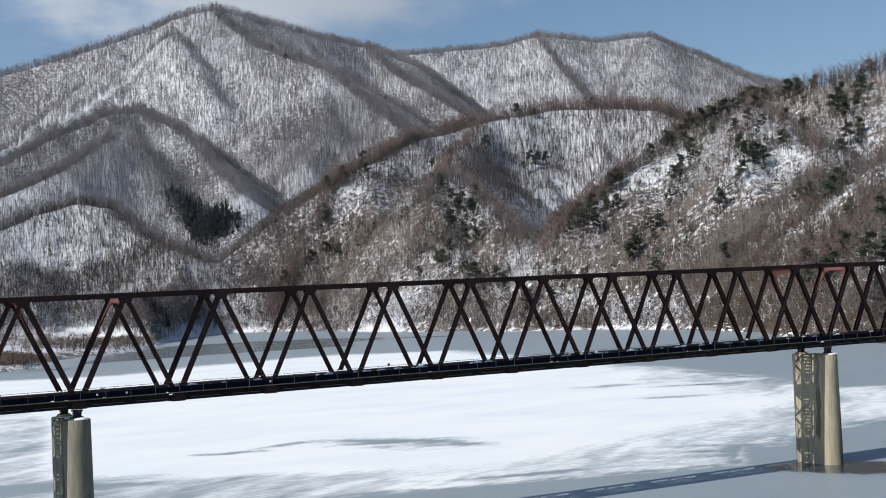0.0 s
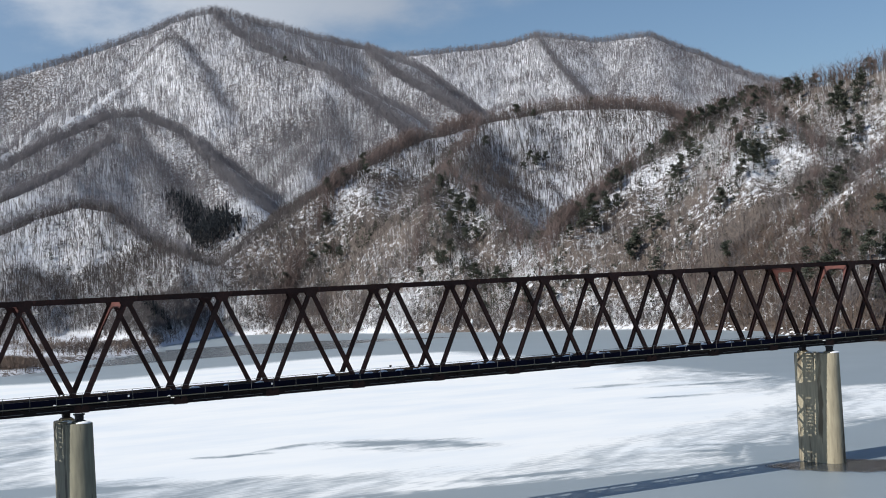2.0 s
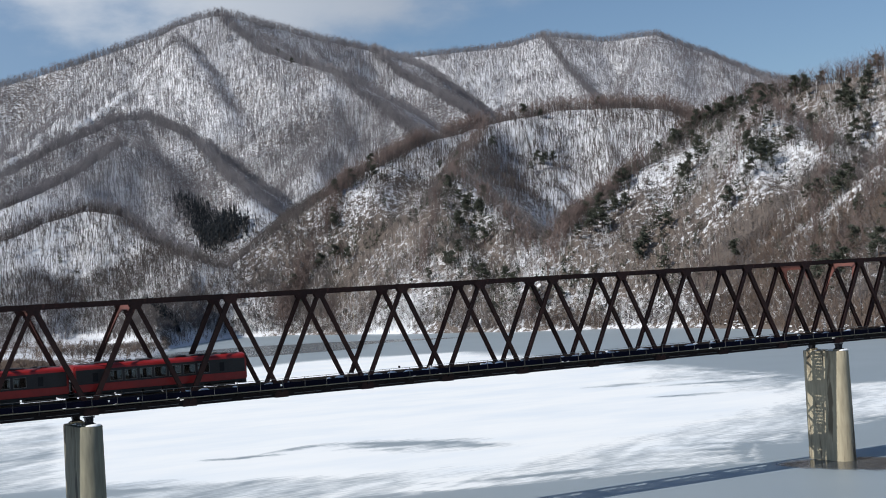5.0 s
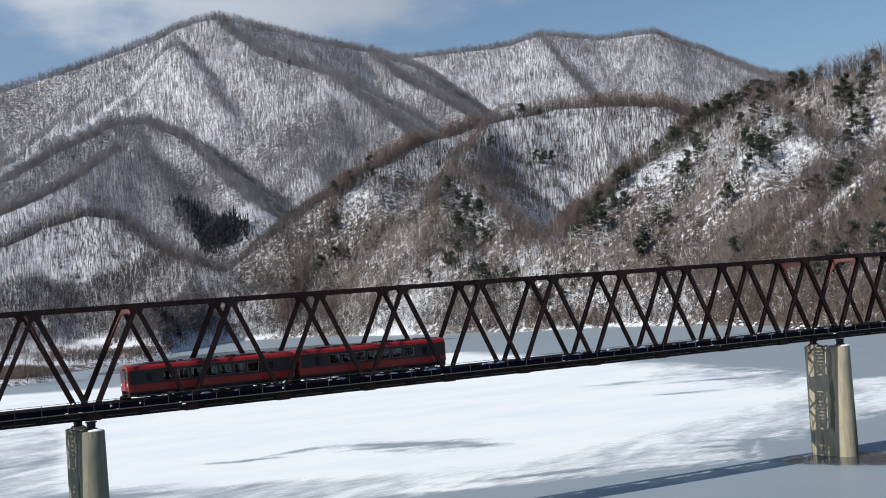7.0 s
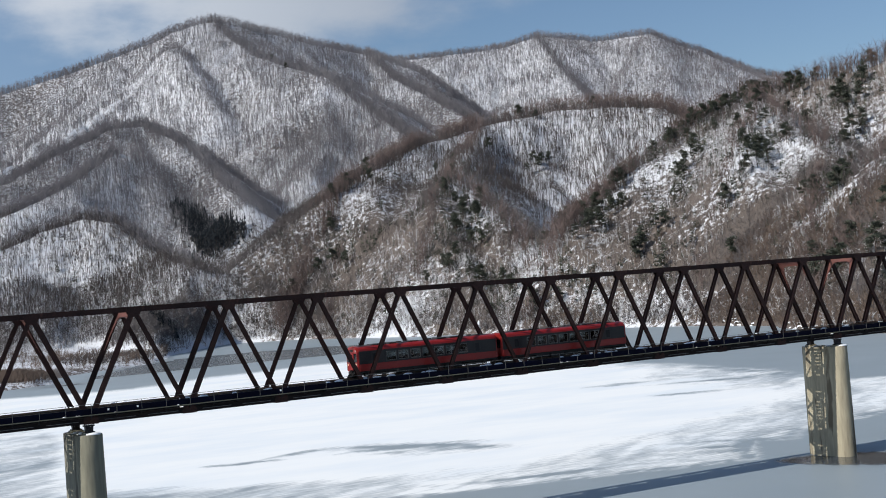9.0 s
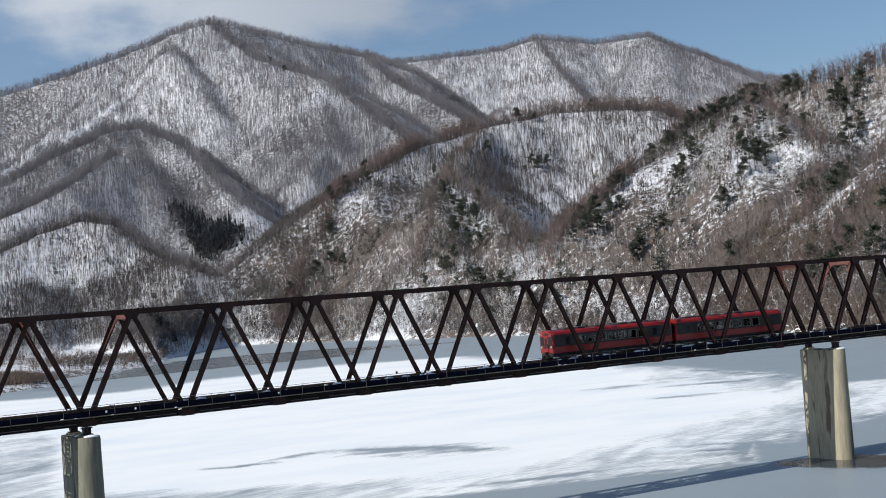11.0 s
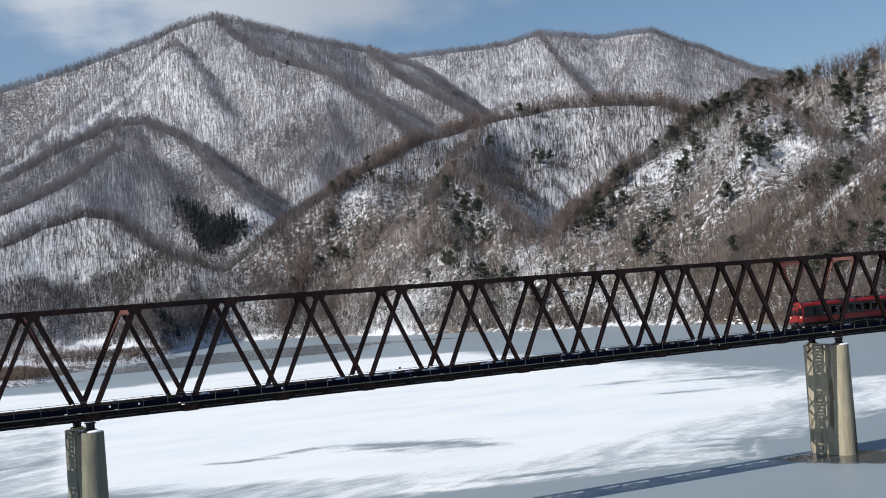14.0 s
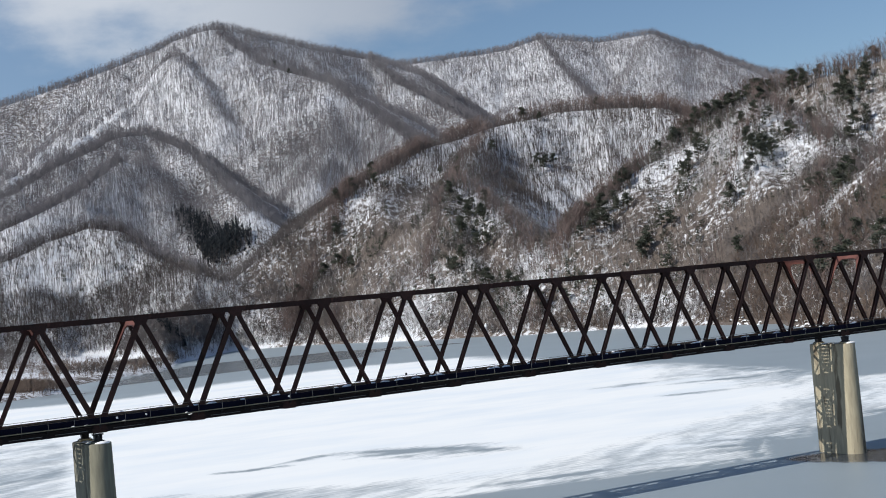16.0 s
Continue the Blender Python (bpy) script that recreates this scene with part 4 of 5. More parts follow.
def portal():
    """A plate frame between the trusses with a rounded arch opening, leaning with the end posts."""
    bm = bmesh.new()
    n, half = 18, W / 2 - 0.25
    for k in range(n):
        u0, u1 = -half + 2 * half * k / n, -half + 2 * half * (k + 1) / n
        arch = lambda u: -0.75 - 3.6 * (abs(u) / half) ** 6
        v = [bm.verts.new((y, u, z)) for y in (-0.03, 0.03) for u, z in ((u0, -0.25), (u1, -0.25), (u1, arch(u1)), (u0, arch(u0)))]
        for f in ((0, 1, 2, 3), (7, 6, 5, 4), (0, 4, 5, 1), (2, 6, 7, 3), (1, 5, 6, 2), (0, 3, 7, 4)):
            bm.faces.new([v[i] for i in f])
        a = arch((u0 + u1) / 2)
        add_box(bm, -0.12, 0.12, u0, u1, a - 0.03, a)
    add_box(bm, -0.15, 0.15, -half, half, -0.25, -0.2)
    bmesh.ops.recalc_face_normals(bm, faces=bm.faces[:])
    return bm


def snow_lump(rs, sx, sy, sz):
    bm = bmesh.new()
    bmesh.ops.create_icosphere(bm, subdivisions=2, radius=1)
    for v in bm.verts:
        k = 1 + 0.25 * noise.noise(v.co * 1.7 + Vector((rs.uniform(0, 50), 0, 0)))
        v.co = Vector((v.co.x * sx * k, v.co.y * sy * k, max(v.co.z, -0.15) * sz * k))
    for f in bm.faces:
        f.smooth = True
    return bm


def bridge():
    top = new("railway_bridge")
    tagged(top, "dark brown steel through-truss railway bridge on concrete piers", "railway bridge")
    diag_len = math.hypot(HALF, TOP - LOW)
    diagonal = mesh_of("diagonal", i_section(diag_len, 0.37, 0.44), STEEL)
    heavy = mesh_of("diagonal", i_section(diag_len, 0.46, 0.46), STEEL)
    upper = mesh_of("top_chord", box_chord(P, 0.46, 0.46), STEEL)
    lower = mesh_of("bottom_chord", box_chord(P, 0.52, 0.46), DARKBROWN)
    plate_up, plate_low = mesh_of("gusset_plate", gusset(True), STEEL), mesh_of("gusset_plate", gusset(False), STEEL)
    for y in (0.0, W):
        for n in range(FIRST, LAST):
            x = n * P
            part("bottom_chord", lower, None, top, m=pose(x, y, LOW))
            if n < LAST - 1:
                part("top_chord", upper, None, top, m=pose(x + HALF, y, TOP))
            for far, use in ((0, n % 10 in (0, 1)), (1, n % 10 in (8, 9))):
                me = heavy if use else diagonal
                part("diagonal", me, None, top, m=along((x + far * P, y, LOW), (x + HALF, y, TOP)))
            part("gusset_plate", plate_up, None, top, m=pose(x + HALF, y, TOP))
            part("gusset_plate", plate_low, None, top, m=pose(x, y, LOW))
    # bracing between the top chords and the floor under the track
    strut = mesh_of("top_strut", i_section(W, 0.26, 0.3), STEEL)
    brace = mesh_of("lateral_brace", i_section(math.hypot(W, P), 0.16, 0.16, 0.02), STEEL)
    floor_beam = mesh_of("floor_beam", boxes((-0.2, 0.2, 0.2, W - 0.2, -0.5, -0.46), (-0.2, 0.2, 0.2, W - 0.2, 0.46, 0.5), (-0.02, 0.02, 0.2, W - 0.2, -0.46, 0.46)), DECKSTEEL)
    stringer = mesh_of("stringer", boxes((0, P, -0.14, 0.14, -0.36, -0.33), (0, P, -0.14, 0.14, 0.33, 0.36), (0, P, -0.015, 0.015, -0.33, 0.33)), DECKSTEEL)
    low_brace = mesh_of("bottom_brace", i_section(math.hypot(W, HALF), 0.24, 0.2, 0.02), DECKSTEEL)
    for n in range(FIRST, LAST):
        x = n * P
        part("top_strut", strut, None, top, m=along((x + HALF, 0, TOP), (x + HALF, W, TOP)))
        if n < LAST - 1:
            for a, b in ((0, W), (W, 0)):
                part("lateral_brace", brace, None, top, m=along((x + HALF, a, TOP + (0.06 if a else -0.14)), (x + HALF + P, b, TOP + (0.06 if a else -0.14))))
        part("floor_beam", floor_beam, None, top, m=pose(x, 0, LOW + 0.32))
        for y in (W / 2 - 0.85, W / 2 + 0.85):
            part("stringer", stringer, None, top, m=pose(x, y, 16.64))
        for k in (0, 1):
            part("bottom_brace", low_brace, None, top, m=along((x + k * HALF, 0 if k else W, LOW - 0.1), (x + (k + 1) * HALF, W if k else 0, LOW - 0.1)))
            part("bottom_brace", low_brace, None, top, m=along((x + k * HALF, W if k else 0, LOW + 0.12), (x + (k + 1) * HALF, 0 if k else W, LOW + 0.12)))
    # portal frames at the leaning end posts
    lean = math.degrees(math.atan2(HALF, TOP - LOW))
    gate = mesh_of("portal_frame", portal(), PORTAL)
    for pier in (-10, 0, 10, 20):
        for s in (-1, 1):
            x = pier * P + s * HALF
            if FIRST * P < x < LAST * P:
                part("portal_frame", gate, None, top, "rust-red portal frame with an arched opening", m=pose(x, W / 2, TOP, 0, s * lean, 0))
    # track
    x0, x1 = FIRST * P, LAST * P
    for y in (W / 2 - 0.535, W / 2 + 0.535):
        part("rail", boxes((x0, x1, y - 0.065, y + 0.065, 17.19, 17.21), (x0, x1, y - 0.012, y + 0.012, 17.21, 17.31), (x0, x1, y - 0.034, y + 0.034, 17.31, RAIL)), RAILSTEEL, top, "rusty steel rail")
    sleeper = mesh_of("sleeper", boxes((-0.1, 0.1, -1.05, 1.05, 0, 0.19)), TIMBER)
    rs = np.random.RandomState(2)
    extra = bmesh.new()
    for k in range(int((x1 - x0) / 0.62)):
        x = x0 + 0.3 + k * 0.62
        if -25 < x < 128:
            part("sleeper", sleeper, None, top, m=pose(x, W / 2 + rs.normal(0, 0.03), 17.0, 0, 0, rs.normal(0, 0.6)))
        else:
            add_box(extra, x - 0.1, x + 0.1, W / 2 - 1.05, W / 2 + 1.05, 17.0, 17.19)
    tagged(part("sleeper_row", extra, TIMBER, top), kind="stuff")
    for y in (W / 2 - 0.95, W / 2 + 0.95):
        part("guard_timber", boxes((x0, x1, y - 0.08, y + 0.08, 17.19, 17.3)), TIMBER, top)
    # walkways outside the trusses, with railings
    post = mesh_of("railing_post", boxes((-0.02, 0.02, -0.02, 0.02, 0, 1.08)), GALV)
    bracket = mesh_of("walkway_bracket", boxes((-0.04, 0.04, -0.44, 0.0, -0.12, 0.0), (-0.03, 0.03, -0.2, 0.0, -0.3, -0.12)), DECKSTEEL)
    for side, y in ((-1, -0.28),):
        yo = y + side * 0.40
        ya, yb = sorted((y + side * 0.02, y + side * 0.10))
        for n in range(FIRST, LAST):
            part("fascia_beam", boxes((n * P + 0.01, n * P + P - 0.01, ya, yb, 16.72, 17.24), (n * P + 0.01, n * P + P - 0.01, ya - 0.05, yb + 0.05, 17.24, 17.27)), FASCIA, top, "dark blue-grey edge beam of the deck")
        deck = part("walkway", boxes((x0, x1, min(y, yo), max(y, yo), 16.60, 16.64)), DECKSTEEL, top)
        part("kick_rail", boxes((x0, x1, yo - 0.02, yo + 0.02, 16.63, 16.72)), PIPE, deck, "pale edge strip of the walkway")
        for z in (17.72,):
            bm = bmesh.new()
            railing = part("railing", tube(bm, (x0, yo, z), (x1, yo, z), 0.022, 5), GALV, top, "thin grey handrail of the walkway")
        for k in range(int((x1 - x0) / 2.475) + 1):
            part("railing_post", post, None, railing, m=pose(x0 + k * 2.475, yo, 16.64))
            part("walkway_bracket", bracket, None, deck, m=pose(x0 + k * 2.475, y, 16.60) if side < 0 else pose(x0 + k * 2.475, y, 16.60, 0, 0, 180))
    part("inner_walkway", boxes((x0, x1, 0.3, 1.22, 17.02, 17.06)), DECKSTEEL, top, "checker-plate walkway beside the track")
    # cable conduits on the chord
    conduit = bmesh.new()
    tube(conduit, (0, 0, 0), (3.1, 0, 0), 0.035, 6)
    conduit = mesh_of("conduit", conduit, GALV)
    for n in range(FIRST, LAST):
        for k in range(2):
            part("conduit", conduit, None, top, m=pose(n * P + 1.3 + k * 4.3, -0.34, 16.12))
    # snow left on the nodes and along the deck
    rs = np.random.RandomState(7)
    lumps = [mesh_of("snow_patch", snow_lump(rs, *s), SNOWBIT) for s in ((0.26, 0.16, 0.14), (0.18, 0.14, 0.15), (0.42, 0.16, 0.09))]
    for n in range(FIRST, LAST):
        for y in (0.0, W):
            if rs.uniform() < 0.75:
                part("snow_patch", lumps[rs.randint(3)], None, top, "small heap of snow", m=pose(n * P + rs.normal(0, 0.3), y, LOW + 0.29))
        for k in range(3):
            if rs.uniform() < 0.85:
                part("snow_patch", lumps[rs.randint(3)], None, top, "small heap of snow", m=pose(n * P + rs.uniform(0, P), W / 2 + rs.choice((-0.95, 0.95)), 17.29))
            if rs.uniform() < 0.3:
                part("snow_patch", lumps[rs.randint(3)], None, top, "small heap of snow", m=pose(n * P + rs.uniform(0, P), -0.5, 16.64))
    # ridges of cleared snow on the plates beside the track
    for k, me in enumerate([mesh_of("snow_bank", snow_lump(rs, *s), SNOWBIT) for s in ((0.7, 0.15, 0.33), (0.35, 0.14, 0.30), (1.0, 0.15, 0.28))]):
        for x in np.arange(-20, 130, 2.3):
            if rs.uniform() < (0.34 if 12 < x < 90 else 0.12):
                part("snow_bank", me, None, top, "ridge of snow beside the track", m=pose(x + rs.uniform(-1, 1), 0.78 + rs.normal(0, 0.04), 17.06))
    # small white junction boxes on the edge beam
    for x in (1.7, 4.6, 19.7):
        part("junction_box", bevelled([(x - 0.09, x + 0.09, -0.48, -0.43, 16.95, 17.14)], 0.015), SNOWBIT, top, "small white junction box")
    # a dark marker lamp on the railing
    lamp = boxes((33.3, 33.5, -0.74, -0.62, 17.74, 17.98), (33.36, 33.44, -0.78, -0.74, 17.82, 17.92))
    part("marker_lamp", lamp, BLACK, top, "small black marker lamp on the railing")
    return top


bridge()


# ---- piers ----
def pill(cx, cy, half_len, r, z, n=18):
    pts = []
    for s in (1, -1):
        for k in range(n + 1):
            a = (0 if s > 0 else math.pi) + math.pi * k / n
            pts.append((cx + r * math.cos(a), cy + s * half_len + r * math.sin(a), z))
    return pts


def pier(x, mat):
    top = new("bridge_pier")
    top.location = (x, W / 2, 0)
    tagged(top, "tall tapered concrete pier with rounded ends, stained, standing in the ice", "bridge pier", group="piers of the bridge")
    bm = bmesh.new()
    rings = []
    # lifts of the formwork leave faint ledges
    levels = [(-4, 1.40), (0.0, 1.385)]
    for k in range(1, 7):
        z = 14.82 * k / 6
        r = 1.385 - 0.11 * k / 6
        levels += [(z, r)] if k < 6 else [(z - 0.08, r), (z, r - 0.06)]
    for z, r in levels:
        rings.append([bm.verts.new(p) for p in pill(0, 0, 2.32, r, z)])
    for a, b in zip(rings, rings[1:]):
        n = len(a)
        for i in range(n):
            bm.faces.new((a[i], a[(i + 1) % n], b[(i + 1) % n], b[i])).smooth = True
    bm.faces.new(rings[-1]); bm.faces.new(rings[0][::-1])
    bmesh.ops.recalc_face_normals(bm, faces=bm.faces[:])
    part("shaft", bm, mat, top)
    rs = np.random.RandomState(int(abs(x)) + 3)
    for y in (-W / 2, W / 2):
        part("bearing_block", bevelled([(-0.62, 0.62, y - 0.5, y + 0.5, 14.82, 15.0)], 0.03), mat, top)
        bm = boxes((-0.5, 0.5, y - 0.38, y + 0.38, 15.0, 15.1), (-0.34, 0.34, y - 0.3, y + 0.3, 15.1, 15.3), (-0.5, 0.5, y - 0.3, y + 0.3, 15.6, 15.73))
        for s in (-0.3, 0.3):
            add_box(bm, s - 0.06, s + 0.06, y - 0.32, y + 0.32, 15.3, 15.6)
        tube(bm, (0, y - 0.34, 15.44), (0, y + 0.34, 15.44), 0.17, 8)
        part("bearing", bm, DECKSTEEL, top, "dark steel rocker bearing")
        part("snow_patch", snow_lump(rs, 0.8, 0.5, 0.2), SNOWBIT, top, "snow on the pier head", m=pose(0.2, y - 0.72 if y < 0 else y + 0.5, 14.82))
    for y in (-1.1, 0.9):
        part("snow_patch", snow_lump(rs, 0.5, 0.7, 0.12), SNOWBIT, top, "snow on the pier head", m=pose(-0.3, y, 14.82))
    # joints of the concrete lifts stand a little proud
    for k in range(1, 6):
        z, r = 14.82 * k / 6, 1.385 - 0.11 * k / 6 + 0.006
        bm = bmesh.new()
        lo, hi = ([bm.verts.new(p) for p in pill(0, 0, 2.32, r, z + dz)] for dz in (-0.025, 0.025))
        for i in range(len(lo)):
            bm.faces.new((lo[i], lo[(i + 1) % len(lo)], hi[(i + 1) % len(lo)], hi[i])).smooth = True
        part("lift_joint", bm, mat, top)
    return top


for pier_x in (-99.0, -0.2, 99.1, 198.0):
    pier(pier_x, DARK_CONCRETE if -1 < pier_x < 1 else CONCRETE)


def abutment(x, side):
    top = new("bridge_abutment")
    top.location = (x, W / 2, 0)
    tagged(top, "plain concrete abutment at the end of the bridge", "abutment", group="abutments of the bridge")
    part("bearing_wall", bevelled([(min(0, side * 2.2), max(0, side * 2.2), -3.8, 3.8, -2, 15.8)], 0.05), CONCRETE, top)
    part("back_wall", bevelled([(min(side * 0.8, side * 2.4), max(side * 0.8, side * 2.4), -3.8, 3.8, 15.8, 17.0)], 0.05), CONCRETE, top)
    return top


abutment(FIRST * P + 0.6, -1)
abutment(LAST * P - 0.6, 1)


def frozen_spring(x, y):
    z = float(land(np.array(x), np.array(y)))
    top = new("frozen_spring")
    top.location = (x, y, z)
    tagged(top, "small white icefall on the far bank", "icefall")
    rs = np.random.RandomState(3)
    for dx, dz, sx, sz in ((0, 4.4, 0.8, 2.2), (-0.5, 2.4, 1.0, 2.2), (0.5, 0.6, 1.5, 2.0)):
        part("ice_column", snow_lump(rs, sx, 0.7, sz), SNOWBIT, top, m=pose(dx, 0, dz))


frozen_spring(378, 556)


def shore_rocks():
    """Broken stones with snow on them along the foot of the brown hill."""
    rs = np.random.RandomState(77)
    stones, caps = bmesh.new(), bmesh.new()
    for k in range(300):
        s = rs.uniform()
        x, y = 322 + 74 * s + rs.normal(0, 2.5), 205 + 155 * s + rs.normal(0, 2.5)
        z = float(land(np.array(x), np.array(y)))
        if z < -0.2 or z > 4.5:
            continue
        r = rs.uniform(0.3, 1.1)
        for bm, up, size in ((stones, 0.0, r), (caps, 0.35 * r, r * 0.95)):
            m = Matrix.Translation((x, y, z + 0.2 * r + up)) @ Matrix.Rotation(rs.uniform(0, 6.28), 4, "Z") @ Matrix.Diagonal((size * rs.uniform(0.9, 1.6), size, size * 0.62, 1))
            for v in bmesh.ops.create_icosphere(bm, subdivisions=1, radius=1, matrix=m)["verts"]:
                v.co += Vector(rs.normal(0, 0.09 * r, 3))
    tagged(new("shore_stones", mesh_of("shore_stones", stones, TIMBER)), "dark broken stones along the lake shore", "stones", kind="stuff")
    tagged(new("snow_on_stones", mesh_of("snow_on_stones", caps, SNOWBIT)), "snow lying on the stones of the lake shore", "snow", kind="stuff")


shore_rocks()


# ---- the train: two railcars ----
CAR, GAP, HW = 17.78, 0.5, 1.41
WINDOWS = ((3.5, 1.25), (5.0, 1.25), (6.5, 1.25), (8.0, 1.25), (9.5, 1.25), (11.0, 1.25), (12.5, 1.25))
DOORS = ((1.6, 0.95), (14.6, 0.95))


def railcar(kind, flip):
    """A diesel railcar; x runs from its rear end to its front, z from the rail."""
    car = new("railcar")
    tagged(car, "red railcar with dark window band, running on the bridge", "railcar", group="cars of the train")
    gaps = [(a, a + w) for a, w in WINDOWS]
    z0, z1 = 1.72, 2.72
    for s in (-1, 1):
        y0, y1 = sorted((s * HW, s * (HW - 0.06)))
        part("lower_side", bevelled([(0.22, CAR - 0.22, y0, y1, 0.80, 1.55)], 0.02), RED, car)
        bm = boxes((0.22, CAR - 0.22, y0, y1, 1.55, z0), (0.22, CAR - 0.22, y0, y1, z1, 2.95))
        edges = [0.22] + [e for g in gaps for e in g] + [CAR - 0.22]
        for a, b in zip(edges[::2], edges[1::2]):
            add_box(bm, a, b, y0, y1, z0, z1)
        band = part("window_band", bm, BAND, car, "charcoal band round the windows")
        for a, b in gaps:
            pane = part("window", boxes((a + 0.04, b - 0.04, s * (HW - 0.04) - 0.006, s * (HW - 0.04) + 0.006, z0 + 0.04, z1 - 0.04)), GLASS, band, "tinted window pane")
            f = 0.045
            ya, yb = sorted((s * (HW - 0.045), s * (HW + 0.008)))
            part("window_frame", boxes((a, b, ya, yb, z0, z0 + f), (a, b, ya, yb, z1 - f, z1), (a, a + f, ya, yb, z0 + f, z1 - f), (b - f, b, ya, yb, z0 + f, z1 - f)), GALV, band, "pale metal window frame")
        for d, w in DOORS:
            ya, yb = sorted((s * HW, s * (HW + 0.012)))
            door = part("door", bevelled([(d, d + w, ya, yb, 1.56, 2.86)], 0.005), BAND, car, "narrow side door, dark above and red below")
            part("door_panel", bevelled([(d, d + w, ya, yb, 0.98, 1.55)], 0.005), RED, door)
            part("door_window", boxes((d + 0.22, d + w - 0.22, ya - 0.004, yb + 0.006, 1.76, 2.62)), GLASSDARK, door)
            part("door_step", boxes((d, d + w, min(s * (HW - 0.2), s * HW), max(s * (HW - 0.2), s * HW), 0.62, 0.68)), BLACK, door)
    # roof: rounded red shoulders, grey top
    arc = []
    for k in range(13):
        a = math.pi * k / 12
        arc.append((HW * math.cos(a) * (1 if abs(math.cos(a)) < 0.99 else 1), 2.95 + 0.56 * math.sin(a) ** 0.75))
    inner = [(u * 0.95, 2.95 + (v - 2.95) * 0.9) for u, v in arc]
    bm = bmesh.new()
    add_prism(bm, arc + inner[::-1], "x", 0.2, CAR - 0.2)
    part("roof", bm, RED, car)
    cover = [(u, v + 0.012) for u, v in arc if abs(u) < 0.66 * HW]
    bm = bmesh.new()
    add_prism(bm, cover + [(u, v - 0.02) for u, v in cover[::-1]], "x", 0.6, CAR - 0.6)
    part("roof_cover", bm, ROOFGREY, car, "grey roof sheeting with snow remains")
    for a, b, hh in ((2.2, 4.0, 0.10), (4.3, 5.2, 0.13), (6.7, 8.0, 0.08), (10.4, 11.6, 0.15), (12.0, 13.8, 0.11), (15.3, 16.0, 0.09)):
        part("roof_unit", bevelled([(a, b, -0.72, 0.72, 3.46, 3.50 + hh)], 0.06), ROOFGREY, car, "low grey cooling unit")
    rs = np.random.RandomState(41)
    for a in (5.6, 9.4, 14.6):
        part("roof_vent", bevelled([(a, a + 0.5, -0.25, 0.25, 3.46, 3.64)], 0.05), BLACK, car)
    for a in (1.1, CAR - 1.1):
        bm = bmesh.new()
        tube(bm, (a, 0.3, 3.4), (a, 0.3, 3.86), 0.025, 5)
        part("antenna", bm, BLACK, car)
    part("floor", boxes((0.25, CAR - 0.25, -HW + 0.07, HW - 0.07, 0.95, 1.05)), BLACK, car)
    part("ceiling_lining", boxes((0.4, CAR - 0.4, -HW + 0.1, HW - 0.1, 2.88, 2.91)), BONE, car)
    seat = mesh_of("seat", boxes((0, 0.45, -0.45, 0.45, 1.05, 1.45), (0.36, 0.48, -0.45, 0.45, 1.45, 2.05)), SEAT)
    for a, b in gaps:
        for y in (-0.85, 0.85):
            part("seat", seat, None, car, "dark blue seat", m=pose(a + 0.3, y, 0))
    # ends
    for e in (0, 1):
        x = 0.0 if e == 0 else CAR
        d = 1 if e == 0 else -1
        cab = (e == 0) == (not flip)
        out = [(-HW + 0.02, 0.82), (HW - 0.02, 0.82), (HW - 0.02, 2.93), (HW - 0.3, 3.32), (0.5, 3.49), (-0.5, 3.49), (-HW + 0.3, 3.32), (-HW + 0.02, 2.93)]
        bm = bmesh.new()
        add_prism(bm, out, "x", min(x, x + d * 0.22), max(x, x + d * 0.22))
        bmesh.ops.bevel(bm, geom=[g for g in bm.edges if abs(g.verts[0].co.x - x) < 0.01 and abs(g.verts[1].co.x - x) < 0.01], offset=0.09, segments=2, affect="EDGES")
        front = part("end_panel", bm, RED, car)
        xo = x - d * 0.012
        for ya, yb in ((-1.2, -0.48), (0.48, 1.2)):
            part("end_window", boxes((min(x, xo), max(x, xo), ya, yb, 1.8, 2.75)), GLASSDARK, front, "black cab window")
        part("gangway_door", bevelled([(min(x + d * 0.02, x - d * 0.06), max(x + d * 0.02, x - d * 0.06), -0.4, 0.4, 0.95, 2.82)], 0.02), RED if cab else BLACK, front)
        xg = x - d * 0.066
        part("gangway_window", boxes((min(x, xg), max(x, xg), -0.24, 0.24, 1.85, 2.6)), GLASSDARK, front)
        part("front_skirt", bevelled([(min(x + d * 0.05, x + d * 0.6), max(x + d * 0.05, x + d * 0.6), -1.25, 1.25, 0.35, 0.80)], 0.04), BLACK, front)
        if cab:
            for y in (-0.98, 0.98):
                bm = bmesh.new()
                tube(bm, (x + d * 0.05, y, 1.55), (x - d * 0.04, y, 1.55), 0.13, 10)
                part("headlight", bm, GLOW, front, "round headlight")
                bm = bmesh.new()
                tube(bm, (x + d * 0.05, y, 3.02), (x - d * 0.02, y, 3.02), 0.09, 8)
                part("marker_light", bm, LAMP, front)
            part("destination_box", bevelled([(min(x, x - d * 0.05), max(x, x - d * 0.05), -0.42, 0.42, 2.93, 3.17)], 0.02), BLACK, front)
        bm = boxes((min(x + d * 0.3, x - d * 0.27), max(x + d * 0.3, x - d * 0.27), -0.1, 0.1, 0.72, 0.9))
        add_box(bm, min(x - d * 0.12, x - d * 0.27), max(x - d * 0.12, x - d * 0.27), -0.19, 0.19, 0.66, 0.98)
        part("coupler", bm, BLACK, front)
    # underframe
    part("sole_bar", boxes((0.3, CAR - 0.3, -1.3, 1.3, 0.60, 0.94)), BLACK, car)
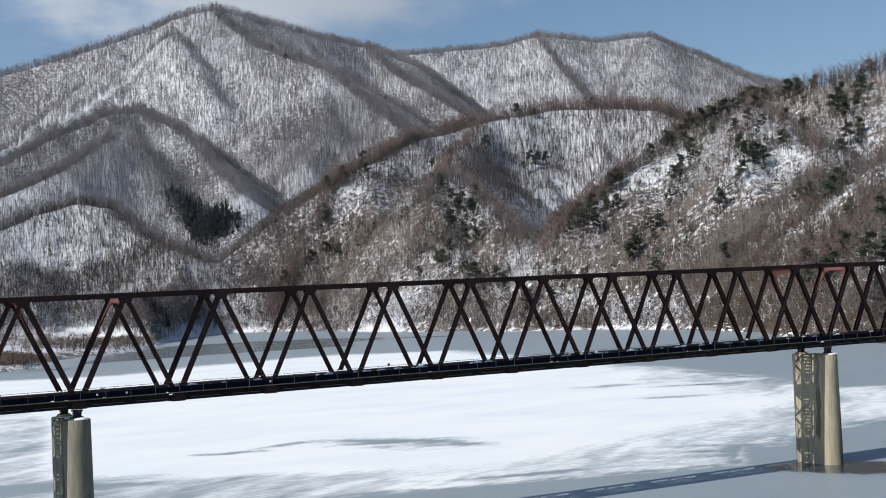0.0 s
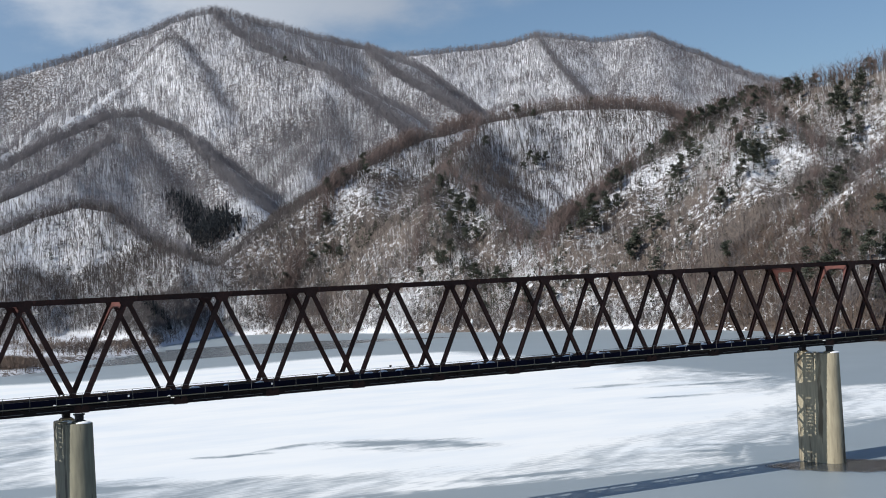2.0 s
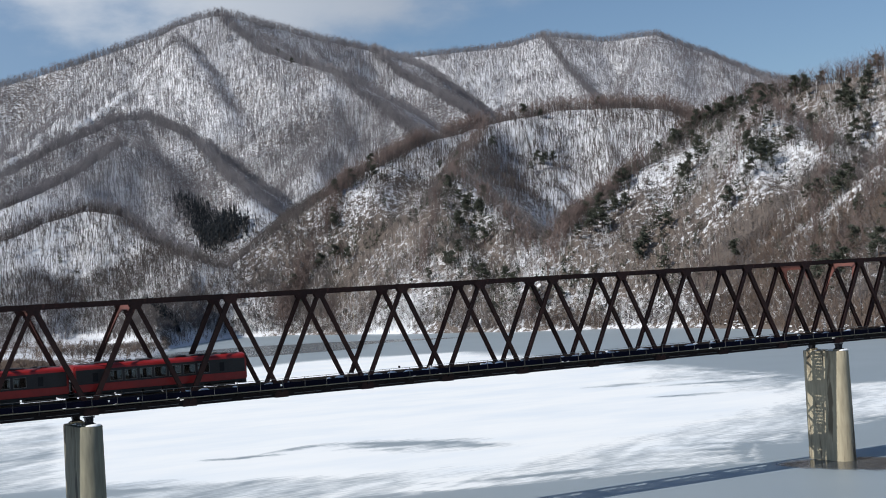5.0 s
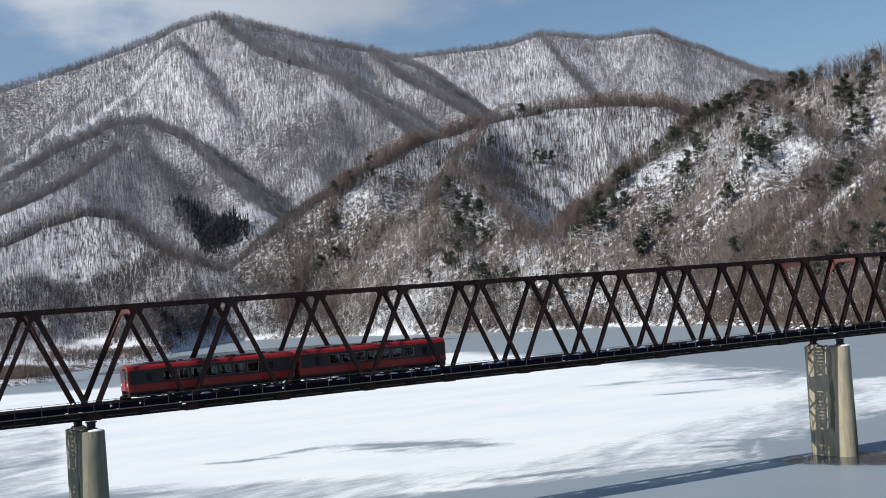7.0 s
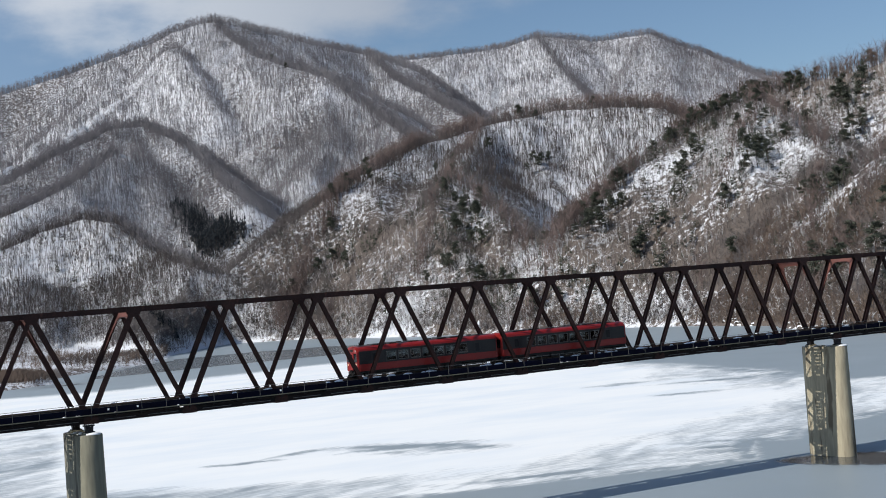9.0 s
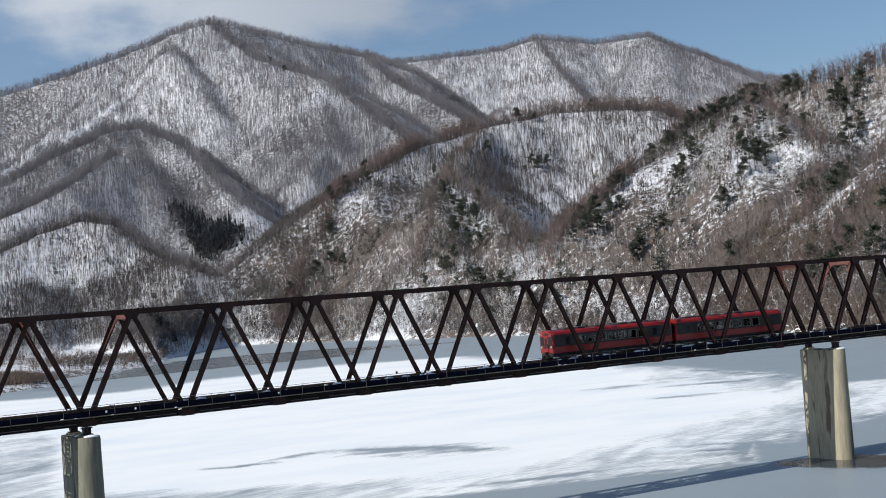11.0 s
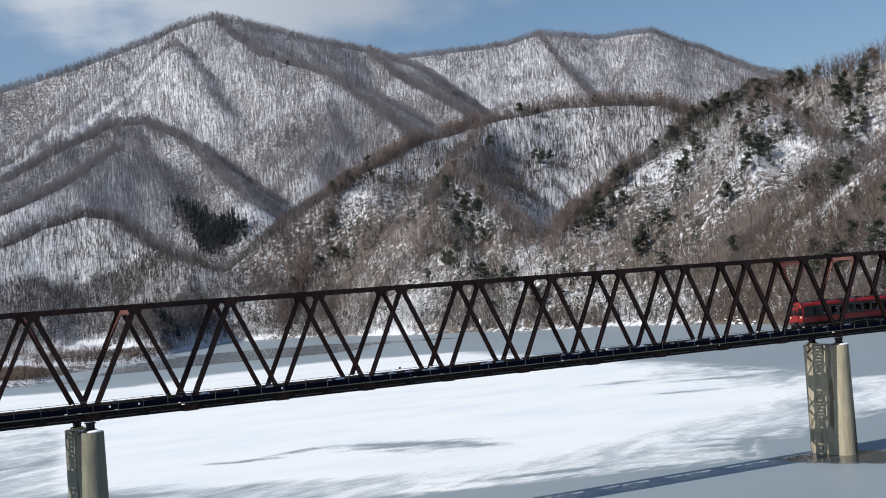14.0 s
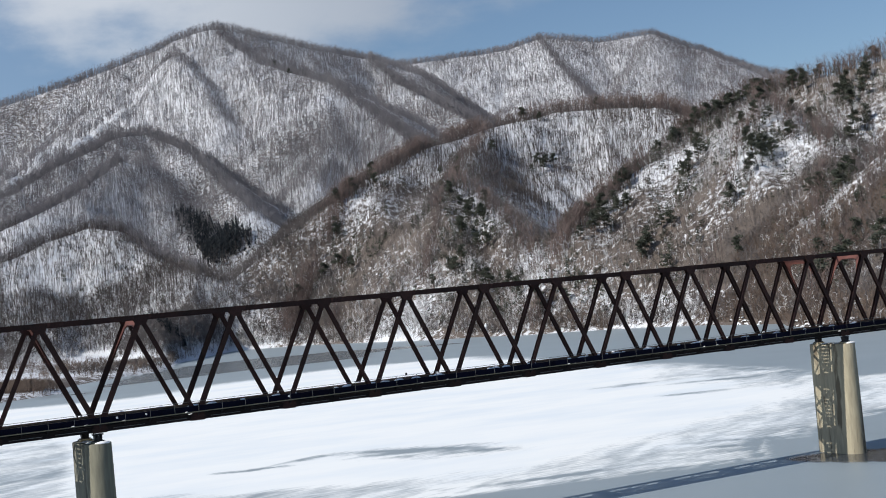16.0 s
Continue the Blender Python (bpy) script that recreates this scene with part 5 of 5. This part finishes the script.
    for a, b, lo in ((4.7, 6.7, 0.24), (6.9, 8.7, 0.16), (8.85, 10.6, 0.26), (10.8, 13.1, 0.2)):
        part("equipment_box", bevelled([(a, b, -1.22, 1.22, lo, 0.60)], 0.03), BLACK, car, "black underfloor equipment box")
    wheel = bmesh.new()
    for y in (-0.535, 0.535):
        tube(wheel, (0, y - 0.065, 0), (0, y + 0.065, 0), 0.43, 18)
        tube(wheel, (0, y - 0.02 * (1 if y > 0 else -1) - 0.09 * (1 if y > 0 else -1), 0), (0, y - 0.065 * (1 if y > 0 else -1), 0), 0.455, 18)
    tube(wheel, (0, -0.6, 0), (0, 0.6, 0), 0.07, 8)
    add_box(wheel, 0.1, 0.3, -0.62, 0.62, -0.04, 0.04)
    wheel_mesh = mesh_of("wheelset", wheel, WHEEL)
    wheels = []
    for bx in (2.6, CAR - 2.6):
        bm = boxes((bx - 1.55, bx + 1.55, -0.98, -0.84, 0.42, 0.62), (bx - 1.55, bx + 1.55, 0.84, 0.98, 0.42, 0.62), (bx - 0.35, bx + 0.35, -0.98, 0.98, 0.38, 0.74))
        for u in (-1.05, 1.05):
            for y in (-0.91, 0.91):
                add_box(bm, bx + u - 0.18, bx + u + 0.18, y - 0.12, y + 0.12, 0.28, 0.6)
        add_box(bm, bx - 1.5, bx + 1.5, -0.66, 0.66, 0.10, 0.40)
        bogie = part("bogie", bm, BLACK, car)
        for u in (-1.05, 1.05):
            wheels.append(part("wheelset", wheel_mesh, None, bogie, "steel wheels on an axle", m=pose(bx + u, 0, 0.43)))
    # the body hangs low over the bogies
    for ch in car.children:
        if not ch.name.startswith("bogie"):
            ch.location.z -= 0.14
    return car, wheels


GLASSDARK = material("dark_end_glass", (0.02, 0.022, 0.025), 0.08, dark=(0.014, 0.015, 0.018), spec=0.2)
rear_car, rear_wheels = railcar(0, False)
front_car, front_wheels = railcar(1, True)


def motions():
    # where the train's front end is, second by second; it gathers speed
    ts = np.array((0.0, 1.5, 3.0, 3.5, 4.0, 5.25, 6.5, 7.0, 8.0, 9.0, 10.25, 11.5, 12.5, 13.0, 14.5, 16.0))
    xs = np.array((-34.6, -19.9, -4.7, 0.46, 5.78, 19.6, 34.0, 40.1, 52.7, 65.5, 81.6, 97.7, 110.5, 117.0, 137.0, 157.4))
    for car, back in ((front_car, CAR), (rear_car, 2 * CAR + GAP)):
        walk(car, [(float(t), pose(x - back, W / 2, RAIL)) for t, x in zip(ts, xs)])
    # the wheels roll on the rails
    steps = np.arange(0, 481) / 30.0
    far = np.interp(steps, ts, xs)
    for w in rear_wheels + front_wheels:
        at = w.matrix_local.translation.copy()
        walk(w, [(float(t), pose(*at, 0, math.degrees((x - xs[0]) / 0.43) % 360, 0)) for t, x in zip(steps, far)])


motions()
